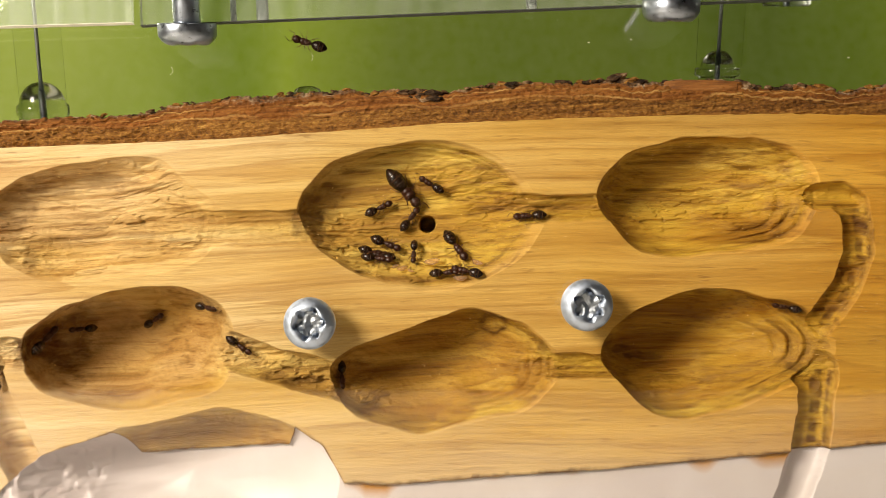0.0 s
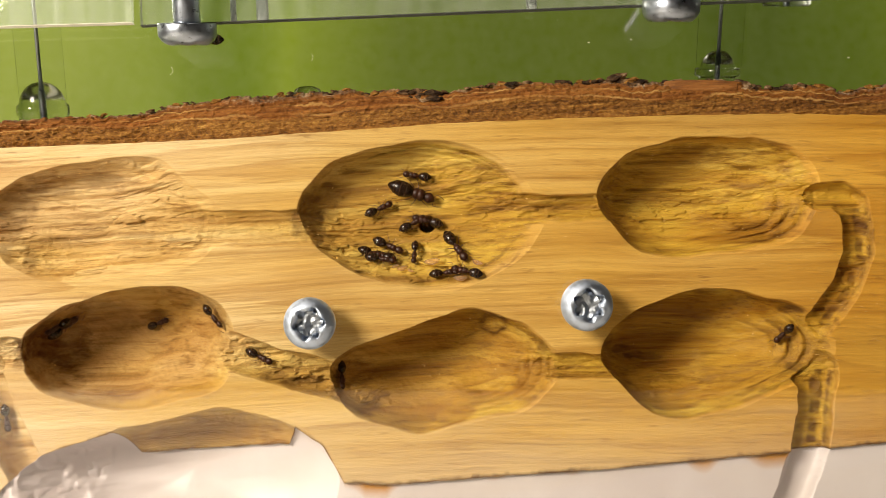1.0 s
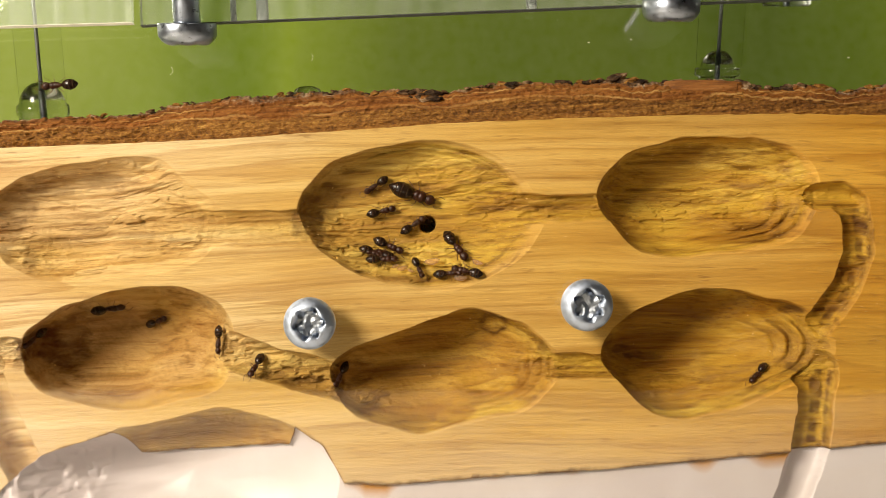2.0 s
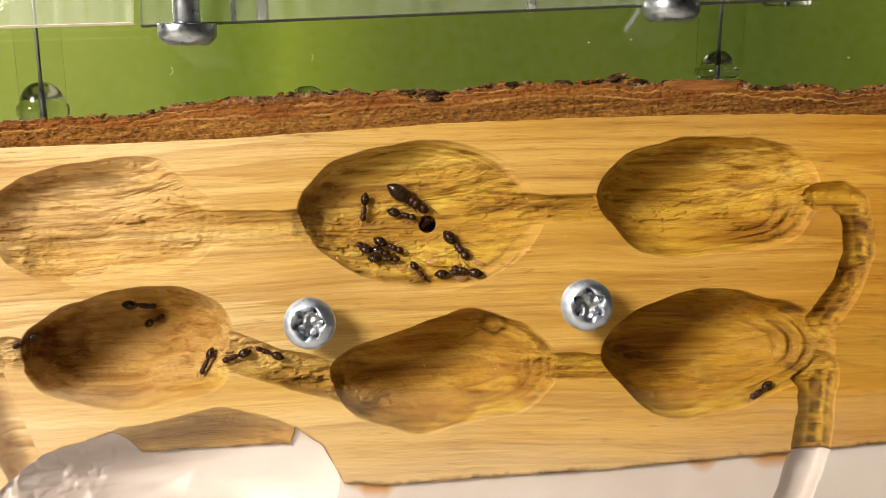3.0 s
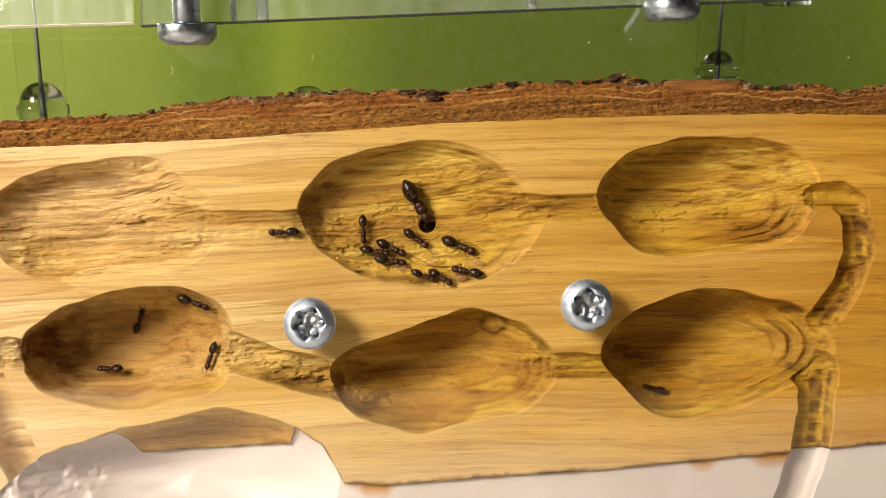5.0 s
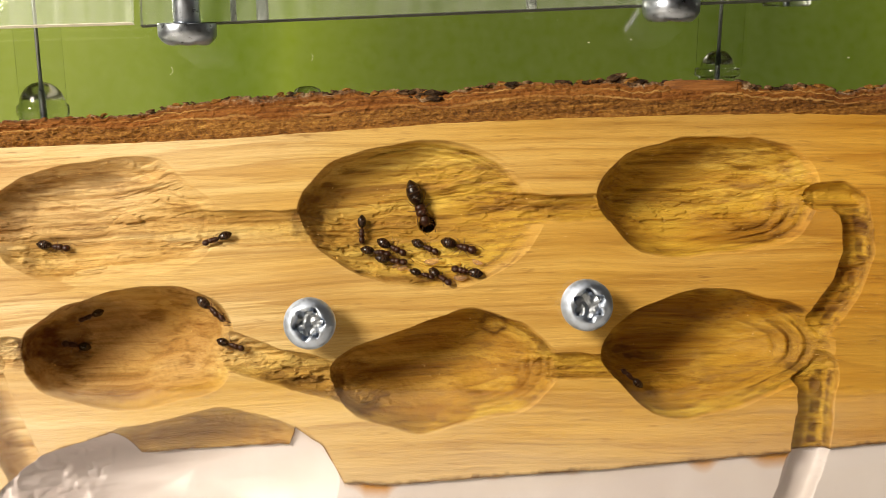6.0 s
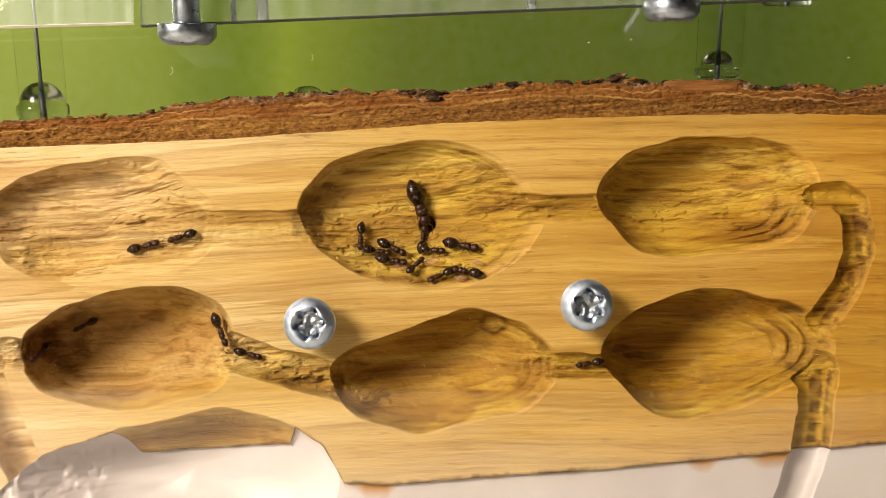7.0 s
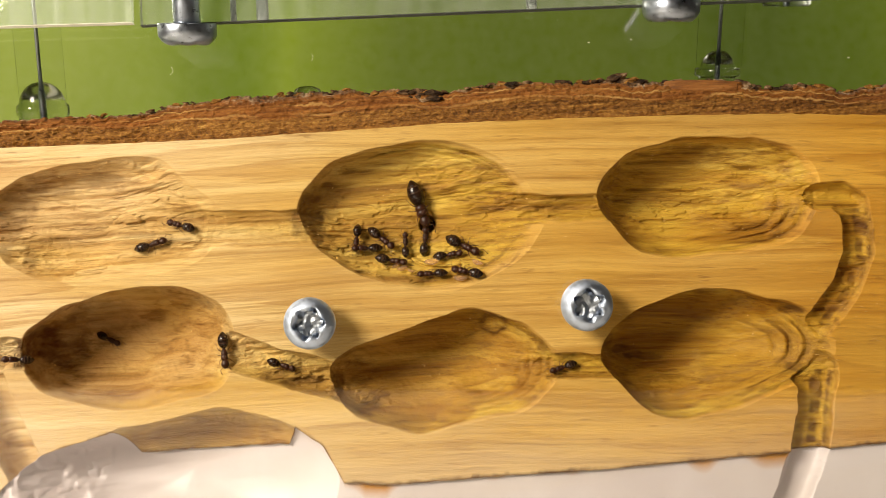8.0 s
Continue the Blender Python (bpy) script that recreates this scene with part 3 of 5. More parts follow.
def tube(points, radii, sides=6):
    """A tapered limb through the points."""
    bm = bmesh.new()
    rings = []
    for k, (p, r) in enumerate(zip(points, radii)):
        p = Vector(p)
        d = (Vector(points[min(k + 1, len(points) - 1)]) - Vector(points[max(k - 1, 0)])).normalized()
        u = d.orthogonal().normalized()
        v = d.cross(u)
        rings.append([bm.verts.new(p + r * (math.cos(2 * math.pi * j / sides) * u + math.sin(2 * math.pi * j / sides) * v)) for j in range(sides)])
    for a, b in zip(rings, rings[1:]):
        for j in range(sides):
            bm.faces.new((a[j], a[(j + 1) % sides], b[(j + 1) % sides], b[j]))
    bm.faces.new(rings[0][::-1])
    bm.faces.new(rings[-1])
    bmesh.ops.recalc_face_normals(bm, faces=bm.faces[:])
    return bm


def join(*meshes):
    bm = bmesh.new()
    for other in meshes:
        me = bpy.data.meshes.new("tmp")
        other.to_mesh(me)
        other.free()
        bm.from_mesh(me)
        bpy.data.meshes.remove(me)
    return bm


def moved(bm, m):
    bm.transform(m)
    return bm


# ---- room ----
def room():
    # unseen walls added to close the place, kept dark to cut bounced light
    for name, b in (("floor", (-0.8, 0.8, -0.8, 0.8, -0.78, -0.74)), ("ceiling", (-0.8, 0.8, -0.8, 0.8, 1.4, 1.44)),
                    ("wall_north", (-0.8, 0.8, 0.8, 0.85, -0.78, 1.44)), ("wall_south", (-0.8, 0.8, -0.85, -0.8, -0.78, 1.44)),
                    ("wall_west", (-0.85, -0.8, -0.8, 0.8, -0.78, 1.44)), ("wall_east", (0.8, 0.85, -0.8, 0.8, -0.78, 1.44))):
        tagged(part(name, box(*b), WALLPAINT, smooth=False), "plain dim warm grey unseen surface that closes the room", name.split("_")[0], kind="structure")
    table = tagged(new("table"), "plain white table that the nest stands on", "table")
    part("table_top", box(-0.4, 0.4, -0.35, 0.3, -0.03, 0.0, 0.002), TABLE, table, smooth=False)
    for x in (-0.36, 0.36):
        for y in (-0.31, 0.26):
            part("leg", box(x - 0.02, x + 0.02, y - 0.02, y + 0.02, -0.74, -0.03, 0.003), TABLE, table, smooth=False)
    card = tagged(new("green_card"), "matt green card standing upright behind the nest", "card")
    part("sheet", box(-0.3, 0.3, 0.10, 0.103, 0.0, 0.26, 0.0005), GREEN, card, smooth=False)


room()

# ---- the nest block ----
X0, X1 = -84.0, 84.0
BARK_LOW = ((-82.2, 16.5), (-74.6, 17.0), (-55.6, 17.7), (-36.5, 18.6), (-17.5, 19.9), (1.5, 21.2), (20.6, 22.0), (39.6, 22.5), (58.6, 22.8), (74.6, 22.5), (82.4, 22.3))
BARK_TOP = ((-82.2, 21.8), (-74.6, 21.5), (-68.9, 21.9), (-63.2, 22.5), (-51.8, 22.9), (-48.0, 23.7), (-46.2, 24.8), (-36.5, 25.5), (-27.0, 26.3), (-17.5, 27.0), (-8.0, 26.9), (1.5, 26.5), (5.3, 27.8), (11.0, 28.2), (20.6, 28.2), (27.2, 28.7), (35.8, 28.5), (50.1, 28.6), (52.4, 27.5), (64.3, 27.8), (66.7, 26.8), (74.6, 27.7), (82.4, 27.9))
WOOD_LOW = ((-82.2, -43.7), (-76.5, -42.7), (-71.8, -38.0), (-67.9, -34.9), (-62.2, -33.0), (-56.3, -31.2), (-52.9, -35.9), (-40.4, -35.2), (-26.6, -33.9), (-24.9, -30.1), (-20.2, -33.2), (-16.6, -39.5), (-8.0, -39.7), (11.0, -38.2), (25.3, -37.3), (49.1, -35.1), (59.1, -34.2), (64.8, -33.7), (73.8, -32.7), (82.4, -32.1))


def edge(x, pts):
    return np.interp(x, [p[0] for p in pts], [p[1] for p in pts])


def face_sheet(x, low, high, rows, relief):
    """Rows of places from the low edge to the high edge of the front face, carved back by relief."""
    v = np.linspace(0, 1, rows)[:, None]
    z = low[None, :] * (1 - v) + high[None, :] * v
    xx = np.broadcast_to(x[None, :], z.shape)
    dx, dz = undercut(xx, z)
    return np.stack((xx + dx, relief(xx, z), z + dz + MID), -1)


def with_back(co, back):
    """Closes a face sheet with sides that go back to a flat rear."""
    def row_back(r):
        r = r.copy()
        r[..., 1] = back
        return r
    co = np.concatenate((row_back(co[:1]), co, row_back(co[-1:])), 0)
    left, right = co[:, :1].copy(), co[:, -1:].copy()
    left[..., 1], right[..., 1] = back, back
    return np.concatenate((left, co, right), 1)


# old stains, and shade painted in hollow ends: place, half width, half height (mm), strength
STAINS_AND_SHADE = ((-62.0, 11.5, 9.0, 1.5, 0.5), (-73.0, 8.0, 3.0, 4.0, 0.6), (-8.0, -5.8, 8.0, 1.6, 0.35), (5.0, -6.4, 8.0, 1.4, 0.3), (-42.0, -32.5, 13.0, 4.0, 0.40), (-23.0, 5.5, 2.6, 4.5, 0.75), (-20.5, 9.5, 3.0, 2.0, 0.45), (-74.0, 6.0, 3.5, 6.0, 0.6), (-68.5, 10.0, 5.0, 1.2, 0.55), (17.2, -16.4, 0.8, 1.6, 0.8), (59.5, -10.2, 2.0, 0.9, 0.9), (35.0, -19.0, 3.6, 0.7, 1.0),
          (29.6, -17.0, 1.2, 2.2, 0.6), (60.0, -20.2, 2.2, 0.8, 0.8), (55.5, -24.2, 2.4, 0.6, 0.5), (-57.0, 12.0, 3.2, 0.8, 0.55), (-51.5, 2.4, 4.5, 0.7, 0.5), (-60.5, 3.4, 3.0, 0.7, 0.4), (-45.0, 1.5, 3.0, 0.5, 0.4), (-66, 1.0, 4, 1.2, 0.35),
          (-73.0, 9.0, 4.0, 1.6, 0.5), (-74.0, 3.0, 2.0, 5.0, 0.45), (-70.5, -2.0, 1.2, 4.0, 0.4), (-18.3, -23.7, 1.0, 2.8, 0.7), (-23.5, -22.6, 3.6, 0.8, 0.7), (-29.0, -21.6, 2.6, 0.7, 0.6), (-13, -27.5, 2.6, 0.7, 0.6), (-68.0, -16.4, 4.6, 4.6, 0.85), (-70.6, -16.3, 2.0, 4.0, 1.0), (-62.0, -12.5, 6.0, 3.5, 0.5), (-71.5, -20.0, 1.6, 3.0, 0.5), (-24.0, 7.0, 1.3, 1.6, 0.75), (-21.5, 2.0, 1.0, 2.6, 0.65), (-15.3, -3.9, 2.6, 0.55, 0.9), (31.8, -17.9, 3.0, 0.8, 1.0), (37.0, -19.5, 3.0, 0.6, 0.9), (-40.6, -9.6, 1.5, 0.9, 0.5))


def cut_and_shade(co):
    """Where the sanded face is cut open: amber wood with floor shade in its colour, paler in the shallow hollow at the
    far end.
    """
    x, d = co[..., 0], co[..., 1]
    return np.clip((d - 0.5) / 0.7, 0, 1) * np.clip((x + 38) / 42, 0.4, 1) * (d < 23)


# the hollows whose shade is painted into the wood, and how strongly
HOLLOW_SHADE = {"lower_a": 0.75, "lower_b": 0.95, "lower_c": 1.0, "upper_c": 0.30, "upper_b": 0.12, "basin": 0.9}


def hollow_shade(co):
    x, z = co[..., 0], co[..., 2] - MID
    dimmed = np.zeros(x.shape)
    for name, k in HOLLOW_SHADE.items():
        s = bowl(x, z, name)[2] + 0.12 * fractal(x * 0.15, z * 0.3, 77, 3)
        dimmed = np.maximum(dimmed, k * np.clip((1.0 - s) * 4, 0, 1))
    return dimmed * (co[..., 1] < 23)


def stain_and_shade(x, deep_at, z):
    s = np.zeros(x.shape)
    wobble = 0.5 * fractal(x * 0.8, z * 0.8, 41, 3)
    for cx, cz, rx, rz, k in STAINS_AND_SHADE:
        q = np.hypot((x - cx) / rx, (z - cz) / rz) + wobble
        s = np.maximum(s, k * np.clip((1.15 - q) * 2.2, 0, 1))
    knot = np.hypot((x - 8.7) / 2.3, (z + 13.0) / 2.0) + 0.35 * wobble
    s = np.maximum(s, 0.85 * np.exp(-((knot - 0.9) / 0.2) ** 2) + 0.3 * np.clip((1.0 - knot) * 4, 0, 1))
    s = s * np.clip((deep_at - 0.3) * 1.5, 0, 1)
    # ripple grooves take a darker tone the deeper they run
    s = np.maximum(s, np.clip(gouge_rings(x, z) * 1.8 - 0.12, 0, 0.6))
    # two rows of scorched blocks along the tunnels
    for name, low, high, rows in (("right_bend", -13, 7, ((1.2, 1.0), (2.5, 0.35))), ("right_drop", -33.0, -20.6, ((0.7, 1.15), (2.5, 0.40)))):
        pts, half, deep = TUNNELS[name]
        zs, xs = [p[1] for p in pts[::-1]], [p[0] for p in pts[::-1]]
        off = x - np.interp(z, zs, xs) + 0.25 * wobble
        for k, (middle, wide) in enumerate(rows):
            way = (z + 0.30 * off) / 3.1 + 0.37 * k + 0.22 * fractal(0 * x, z * 0.15 + k, 45, 2) + 0.10 * fractal(x * 0.6, z * 0.6, 48, 2)
            turn, piece = way % 1.0, np.floor(way)
            dice = np.abs(np.sin(piece * 12.9898 + k * 4.1) * 43758.5453) % 1.0
            block = np.clip((0.56 - np.abs(turn - 0.5)) * 4, 0, 1) * np.clip((wide * (0.8 + 0.4 * dice) + 0.25 * wobble - np.abs(off - middle - 0.3 * (dice - 0.5))) * 2.2, 0, 1)
            s = np.maximum(s, (0.85 + 0.15 * dice) * block * (z > low) * (z < high) * np.clip(0.9 + 0.5 * fractal(x * 0.4, z * 0.4, 46, 2), 0, 1))
    # brown arcs that the turning cutter left
    for name, k in (("upper_c", 0.75), ("lower_c", 0.6), ("upper_b", 0.5), ("lower_b", 0.3), ("upper_a", 0.4)):
        (cx, cz), radii, deep, steep, gentle, side = HOLLOWS[name]
        ang = np.arctan2(z - cz, x - cx)
        q = np.hypot(x - cx, z - cz) / ring_radius(ang, radii)
        band = np.sin(q * 46 + 3 * fractal(x * 0.12, z * 0.2, 49, 2))
        where = (np.exp(-((ang + 0.55) / 0.5) ** 2) + np.exp(-((ang - 1.35) / 0.75) ** 2) * np.clip((q - 0.8) * 8, 0, 1) * (0.9 if name.startswith("upper") else 0)) * np.clip((q - 0.6) * 5, 0, 1) * (q < 0.99)
        s = np.maximum(s, k * where * np.clip((band - 0.45) * 2.5, 0, 1) * np.clip(0.5 + 2 * fractal(x * 0.25, z * 0.5, 53, 3), 0, 1))
    edge_gap = z - edge(x, WOOD_LOW)
    s = np.maximum(s, 0.95 * np.clip(1.3 - edge_gap / (0.30 + 0.8 * np.abs(fractal(x * 0.7, z * 0, 47, 4, 0.7))), 0, 1) * (x > -60))
    return np.clip(s, 0, 1)


def nest():
    block = tagged(new("nest_block"), "pale wood slab with bark edge and carved chambers, set in plaster", "ant nest")
    x = np.linspace(X0, X1, 1240)
    wood_low = edge(x, WOOD_LOW) + 0.22 * fractal(x * 1.1, x * 0, 5, 5, 0.7)
    bark_low = edge(x, BARK_LOW) + 0.15 * fractal(x * 0.5, x * 0, 7, 4)
    bark_top = edge(x, BARK_TOP) + 0.55 * fractal(x * 0.55, x * 0, 11, 5, 0.65)
    co = with_back(face_sheet(x, wood_low, bark_low, 500, depth), 24)
    sheet("wood", co, WOOD, block, surface_tone=stain_and_shade(co[..., 0], co[..., 1], co[..., 2] - MID), raw_shade=cut_and_shade(co), shade_tint=hollow_shade(co), torn=torn_ends(co[..., 0], co[..., 2] - MID) * (co[..., 1] > 0.3))["label"] = "pale carved wood with fine horizontal grain"

    def plaster_depth(a, b):
        lump = 0.05 * fractal(a * 0.4, b * 0.4, 71, 4)
        return depth_smooth(a, b, skip=("corner_groove",)) + lump + 0.75 - np.clip((-56 - a) / 8, 0, 1) * np.abs(fractal(a * 0.28, b * 0.28, 73, 3)) * 2.0

    xp = np.linspace(X0, X1, 960)
    low = edge(xp, WOOD_LOW) + 0.22 * fractal(xp * 1.1, xp * 0, 5, 5, 0.7)
    cp = with_back(face_sheet(xp, np.full_like(xp, -MID), low + 0.05, 280, plaster_depth), 24)
    gap = edge(cp[..., 0], WOOD_LOW) - (cp[..., 2] - MID)
    seep = np.clip(2.2 * fractal(cp[..., 0] * 0.09, cp[..., 0] * 0, 57, 3) - 0.2, 0, 1) * (cp[..., 0] > -22)
    rust = np.clip(1.3 - gap / (0.25 + 2.0 * seep), 0, 1) * (0.25 + 0.75 * seep) * (cp[..., 0] > -22)
    sheet("plaster", cp, PLASTER, block, surface_tone=rust)["label"] = "smooth white plaster base"

    # bark: layered front, ragged top that falls away backwards
    xb = np.linspace(X0, X1, 1150)
    lo = edge(xb, BARK_LOW) + 0.15 * fractal(xb * 0.5, xb * 0, 7, 4)
    hi = edge(xb, BARK_TOP) + 0.8 * fractal(xb * 0.5, xb * 0, 11, 6, 0.7)
    v = np.linspace(0, 1, 70)[:, None]
    z = lo[None, :] * (1 - v) + hi[None, :] * v
    xx = np.broadcast_to(xb[None, :], z.shape)
    ragged = np.clip((-44 - xx) / 8, 0, 1) + 0.8 * np.clip(v - 0.55, 0, 1) * 2.2
    y = 0.35 + 0.35 * fractal(xx * 0.2, z * 1.1 - xx * 0.04, 81, 4, 0.6) + 0.30 * fractal(xx * 1.3, z * 1.9, 83, 4, 0.7)
    y = y + 0.8 * ragged * fractal(xx * 0.42, z * 0.8, 85, 4, 0.65) + 0.30 * np.clip((v - 0.56) * 25, 0, 1) * np.clip(0.3 + 2 * fractal(xx * 0.08, v * 0, 87, 2), 0, 1)
    y = y + 1.2 * np.clip(v - 0.86, 0, 1) ** 1.5 / 0.05
    front = np.stack((xx, np.maximum(y, 0.0), z + MID), -1)
    w = np.linspace(0.03, 1, 24)[:, None]
    yb = y[-1:] + w * (24 - y[-1:])
    zb = hi[None, :] - 1.2 * w + 1.0 * fractal(xb[None, :] * 0.35 + 0 * w, yb * 0.35, 91, 5, 0.6) * np.clip(w * 6, 0, 1)
    top = np.stack((np.broadcast_to(xb[None, :], zb.shape), yb, zb + MID), -1)
    base = front[:1].copy()
    base[..., 1] = 24
    lay = np.concatenate((np.zeros((1, len(xb))), np.broadcast_to(v, z.shape), np.ones(zb.shape)), 0)
    sheet("bark", np.concatenate((base, front, top), 0), BARK, block, surface_tone=lay)["label"] = "reddish brown layered bark with ragged edge"

    # loose crust along the top of the bark
    rnd = random.Random(4)
    for k in range(300):
        cx = rnd.uniform(-80, 80)
        heap = rnd.random() < 0.38
        if heap:
            cx = rnd.choice((rnd.uniform(-7, 1), rnd.uniform(6, 22), rnd.uniform(26, 37), rnd.uniform(50, 53), rnd.uniform(57, 66)))
        size = rnd.uniform(0.35, 0.95) if heap else rnd.uniform(0.2, 0.6)
        bm = bmesh.new()
        bmesh.ops.create_icosphere(bm, subdivisions=2, radius=1)
        for q in bm.verts:
            q.co *= 1 + 0.7 * noise.noise(q.co * 1.5 + Vector((k, 0, 0))) + 0.3 * noise.noise(q.co * 4 + Vector((k, 5, 0)))
            q.co = Vector((q.co.x * size * 1.5, q.co.y * size * 0.8, q.co.z * size * 0.62))
        h = float(edge(cx, BARK_TOP))
        bm.transform(Matrix.Translation((cx * MM, rnd.uniform(0.8, 2.0) * MM, (h + MID + (rnd.uniform(-1.3, 0.1) if heap else rnd.uniform(-0.7, 0.05))) * MM)) @ Matrix.Scale(MM, 4) @ Euler((rnd.uniform(-.5, .5), rnd.uniform(-.4, .4), 0)).to_matrix().to_4x4())
        part("bark_crumb", bm, CRUST if rnd.random() < 0.7 else BARK, block, smooth=False)
    # the upturned flake and the smooth orange patch
    bm = bmesh.new()
    bmesh.ops.create_icosphere(bm, subdivisions=3, radius=1)
    for q in bm.verts:
        q.co *= 1 + 0.4 * noise.noise(q.co * 1.4 + Vector((7, 2, 0))) + 0.15 * noise.noise(q.co * 4)
        q.co = Vector((q.co.x * 2.0, q.co.y * 1.3, q.co.z * 0.85 + 0.5 * q.co.x))
    bm.transform(Matrix.Translation((29.2 * MM, 1.6 * MM, (28.9 + MID) * MM)) @ Matrix.Scale(MM, 4))
    part("bark_flake", bm, CRUST, block, "upturned dark bark flake", smooth=False)
    bm = box(-6.2, 6.2, -0.25, 0.9, -1.0, 1.0, 0.25)
    bmesh.ops.subdivide_edges(bm, edges=bm.edges[:], cuts=3, use_grid_fill=True)
    for q in bm.verts:
        q.co.z += 0.45 * noise.noise(Vector((q.co.x * 0.5, 0, 3))) + 0.2 * noise.noise(Vector((q.co.x * 1.7, q.co.z, 3)))
        q.co.z *= 1 - 0.6 * abs(q.co.x / 6.4) ** 12
        q.co.y += 0.3 * noise.noise(Vector((q.co.x * 0.6, q.co.z, 8)))
    bm.transform(Matrix.Translation((43.6 * MM, 0.62 * MM, (27.6 + MID) * MM)) @ Matrix.Scale(MM, 4))
    part("bark_patch", bm, CHIP, block, "smooth orange inner bark patch")
    # torn fibres along the rims and crumbs of wood in the hollows
    rnd = random.Random(11)
    bm, crumbs = bmesh.new(), bmesh.new()

    def sliver(target, place, way, length, thick):
        side = way.orthogonal().normalized()
        up = way.cross(side)
        a = [target.verts.new(place + thick * (math.cos(t) * side + math.sin(t) * up)) for t in (0, 2.1, 4.2)]
        b = [target.verts.new(place + way * length * 0.55 + up * length * 0.08 + thick * 0.7 * (math.cos(t) * side + math.sin(t) * up)) for t in (0, 2.1, 4.2)]
        tip = target.verts.new(place + way * length)
        for k in range(3):
            target.faces.new((a[k], a[(k + 1) % 3], b[(k + 1) % 3], b[k]))
            target.faces.new((b[k], b[(k + 1) % 3], tip))

    spots = np.array([(rnd.uniform(-76, 76), rnd.uniform(-38, 20)) for k in range(5200)])
    for (px, pz), d, deep in zip(spots, depth_smooth(spots[:, 0], spots[:, 1]), depth_core(spots[:, 0], spots[:, 1])):
        if pz < float(edge(px, WOOD_LOW)) + 1 or pz > float(edge(px, BARK_LOW)) - 0.6:
            continue
        rim = 0.05 < d < 1.6
        if d > 3:
            continue
        if not rim and rnd.random() > (0.12 if d <= 0.05 else 0.10):
            continue
        at = Vector((px, deep, pz + MID)) * MM
        way = Vector((rnd.choice((-1, 1)), rnd.uniform(-0.35, -0.05), rnd.uniform(-0.5, 0.5))).normalized()
        if rim and rnd.random() < 0.5:
            way = Vector((rnd.uniform(-1, 1), rnd.uniform(-0.6, -0.1), rnd.uniform(-1, 1))).normalized()
        sliver(bm, at, way, rnd.uniform(0.25, 0.85 if rim else 1.3) * MM, rnd.uniform(0.025, 0.06) * MM)
    tagged(part("torn_fibres", bm, SPLINTER, block, "short torn wood fibres"), kind="stuff")
    spots = np.array([(rnd.uniform(-74, 60), rnd.uniform(-32, 18)) for k in range(1500)])
    for (px, pz), d, deep in zip(spots, depth_smooth(spots[:, 0], spots[:, 1]), depth_core(spots[:, 0], spots[:, 1])):
        if d < 1.2 or pz < float(edge(px, WOOD_LOW)) + 1 or rnd.random() > (0.55 if -36 < px < -17 or px < -60 else 0.16):
            continue
        size = rnd.uniform(0.05, 0.15) * MM
        turn = Euler((rnd.uniform(0, 6), rnd.uniform(0, 6), 0)).to_matrix().to_4x4()
        place = Matrix.Translation(Vector((px, deep - 0.05, pz + MID)) * MM)
        bmesh.ops.create_icosphere(crumbs, subdivisions=1, radius=size, matrix=place @ turn @ Matrix.Diagonal((rnd.uniform(0.8, 2.0), 0.8, 0.7, 1)))
    tagged(part("wood_crumbs", crumbs, SPLINTER, block, "tiny wood crumbs", smooth=False), kind="stuff")
    return block


nest()


# ---- screws, pane and rails ----
def pan_head(width, tall, with_recess=True):
    """A pan head whose axis is z, its base at 0, with a six-lobed socket."""
    steps = 48
    r = width / 2
    prof = [(r * 0.96, 0), (r, tall * 0.18), (r * 0.97, tall * 0.5), (r * 0.86, tall * 0.8), (r * 0.72, tall * 0.96), (r * 0.66, tall)]
    bm = bmesh.new()
    rings = []
    lobes = [(r * 0.56, tall * 1.0), (r * 0.53, tall * 0.35), (r * 0.30, tall * 0.30)] if with_recess else [(r * 0.3, tall * 1.02)]
    for q, h in prof:
        rings.append([(q * math.cos(2 * math.pi * k / steps), q * math.sin(2 * math.pi * k / steps), h) for k in range(steps)])
    for q, h in lobes:
        ring = []
        for k in range(steps):
            a = 2 * math.pi * k / steps
            s = q * (1 + 0.16 * math.cos(6 * a))
            ring.append((s * math.cos(a), s * math.sin(a), h))
        rings.append(ring)
    made = [[bm.verts.new(c) for c in ring] for ring in rings]
    for a, b in zip(made, made[1:]):
        for k in range(steps):
            bm.faces.new((a[k], a[(k + 1) % steps], b[(k + 1) % steps], b[k]))
    bm.faces.new(made[0][::-1])
    bm.faces.new(made[-1])
    return bm


def threaded(radius, length, pitch):
    prof, h = [], 0.0
    while h < length:
        prof += [(radius * 0.91, h), (radius, h + pitch * 0.5)]
        h += pitch
    prof.append((radius * 0.91, length))
    return lathe(prof, 20)


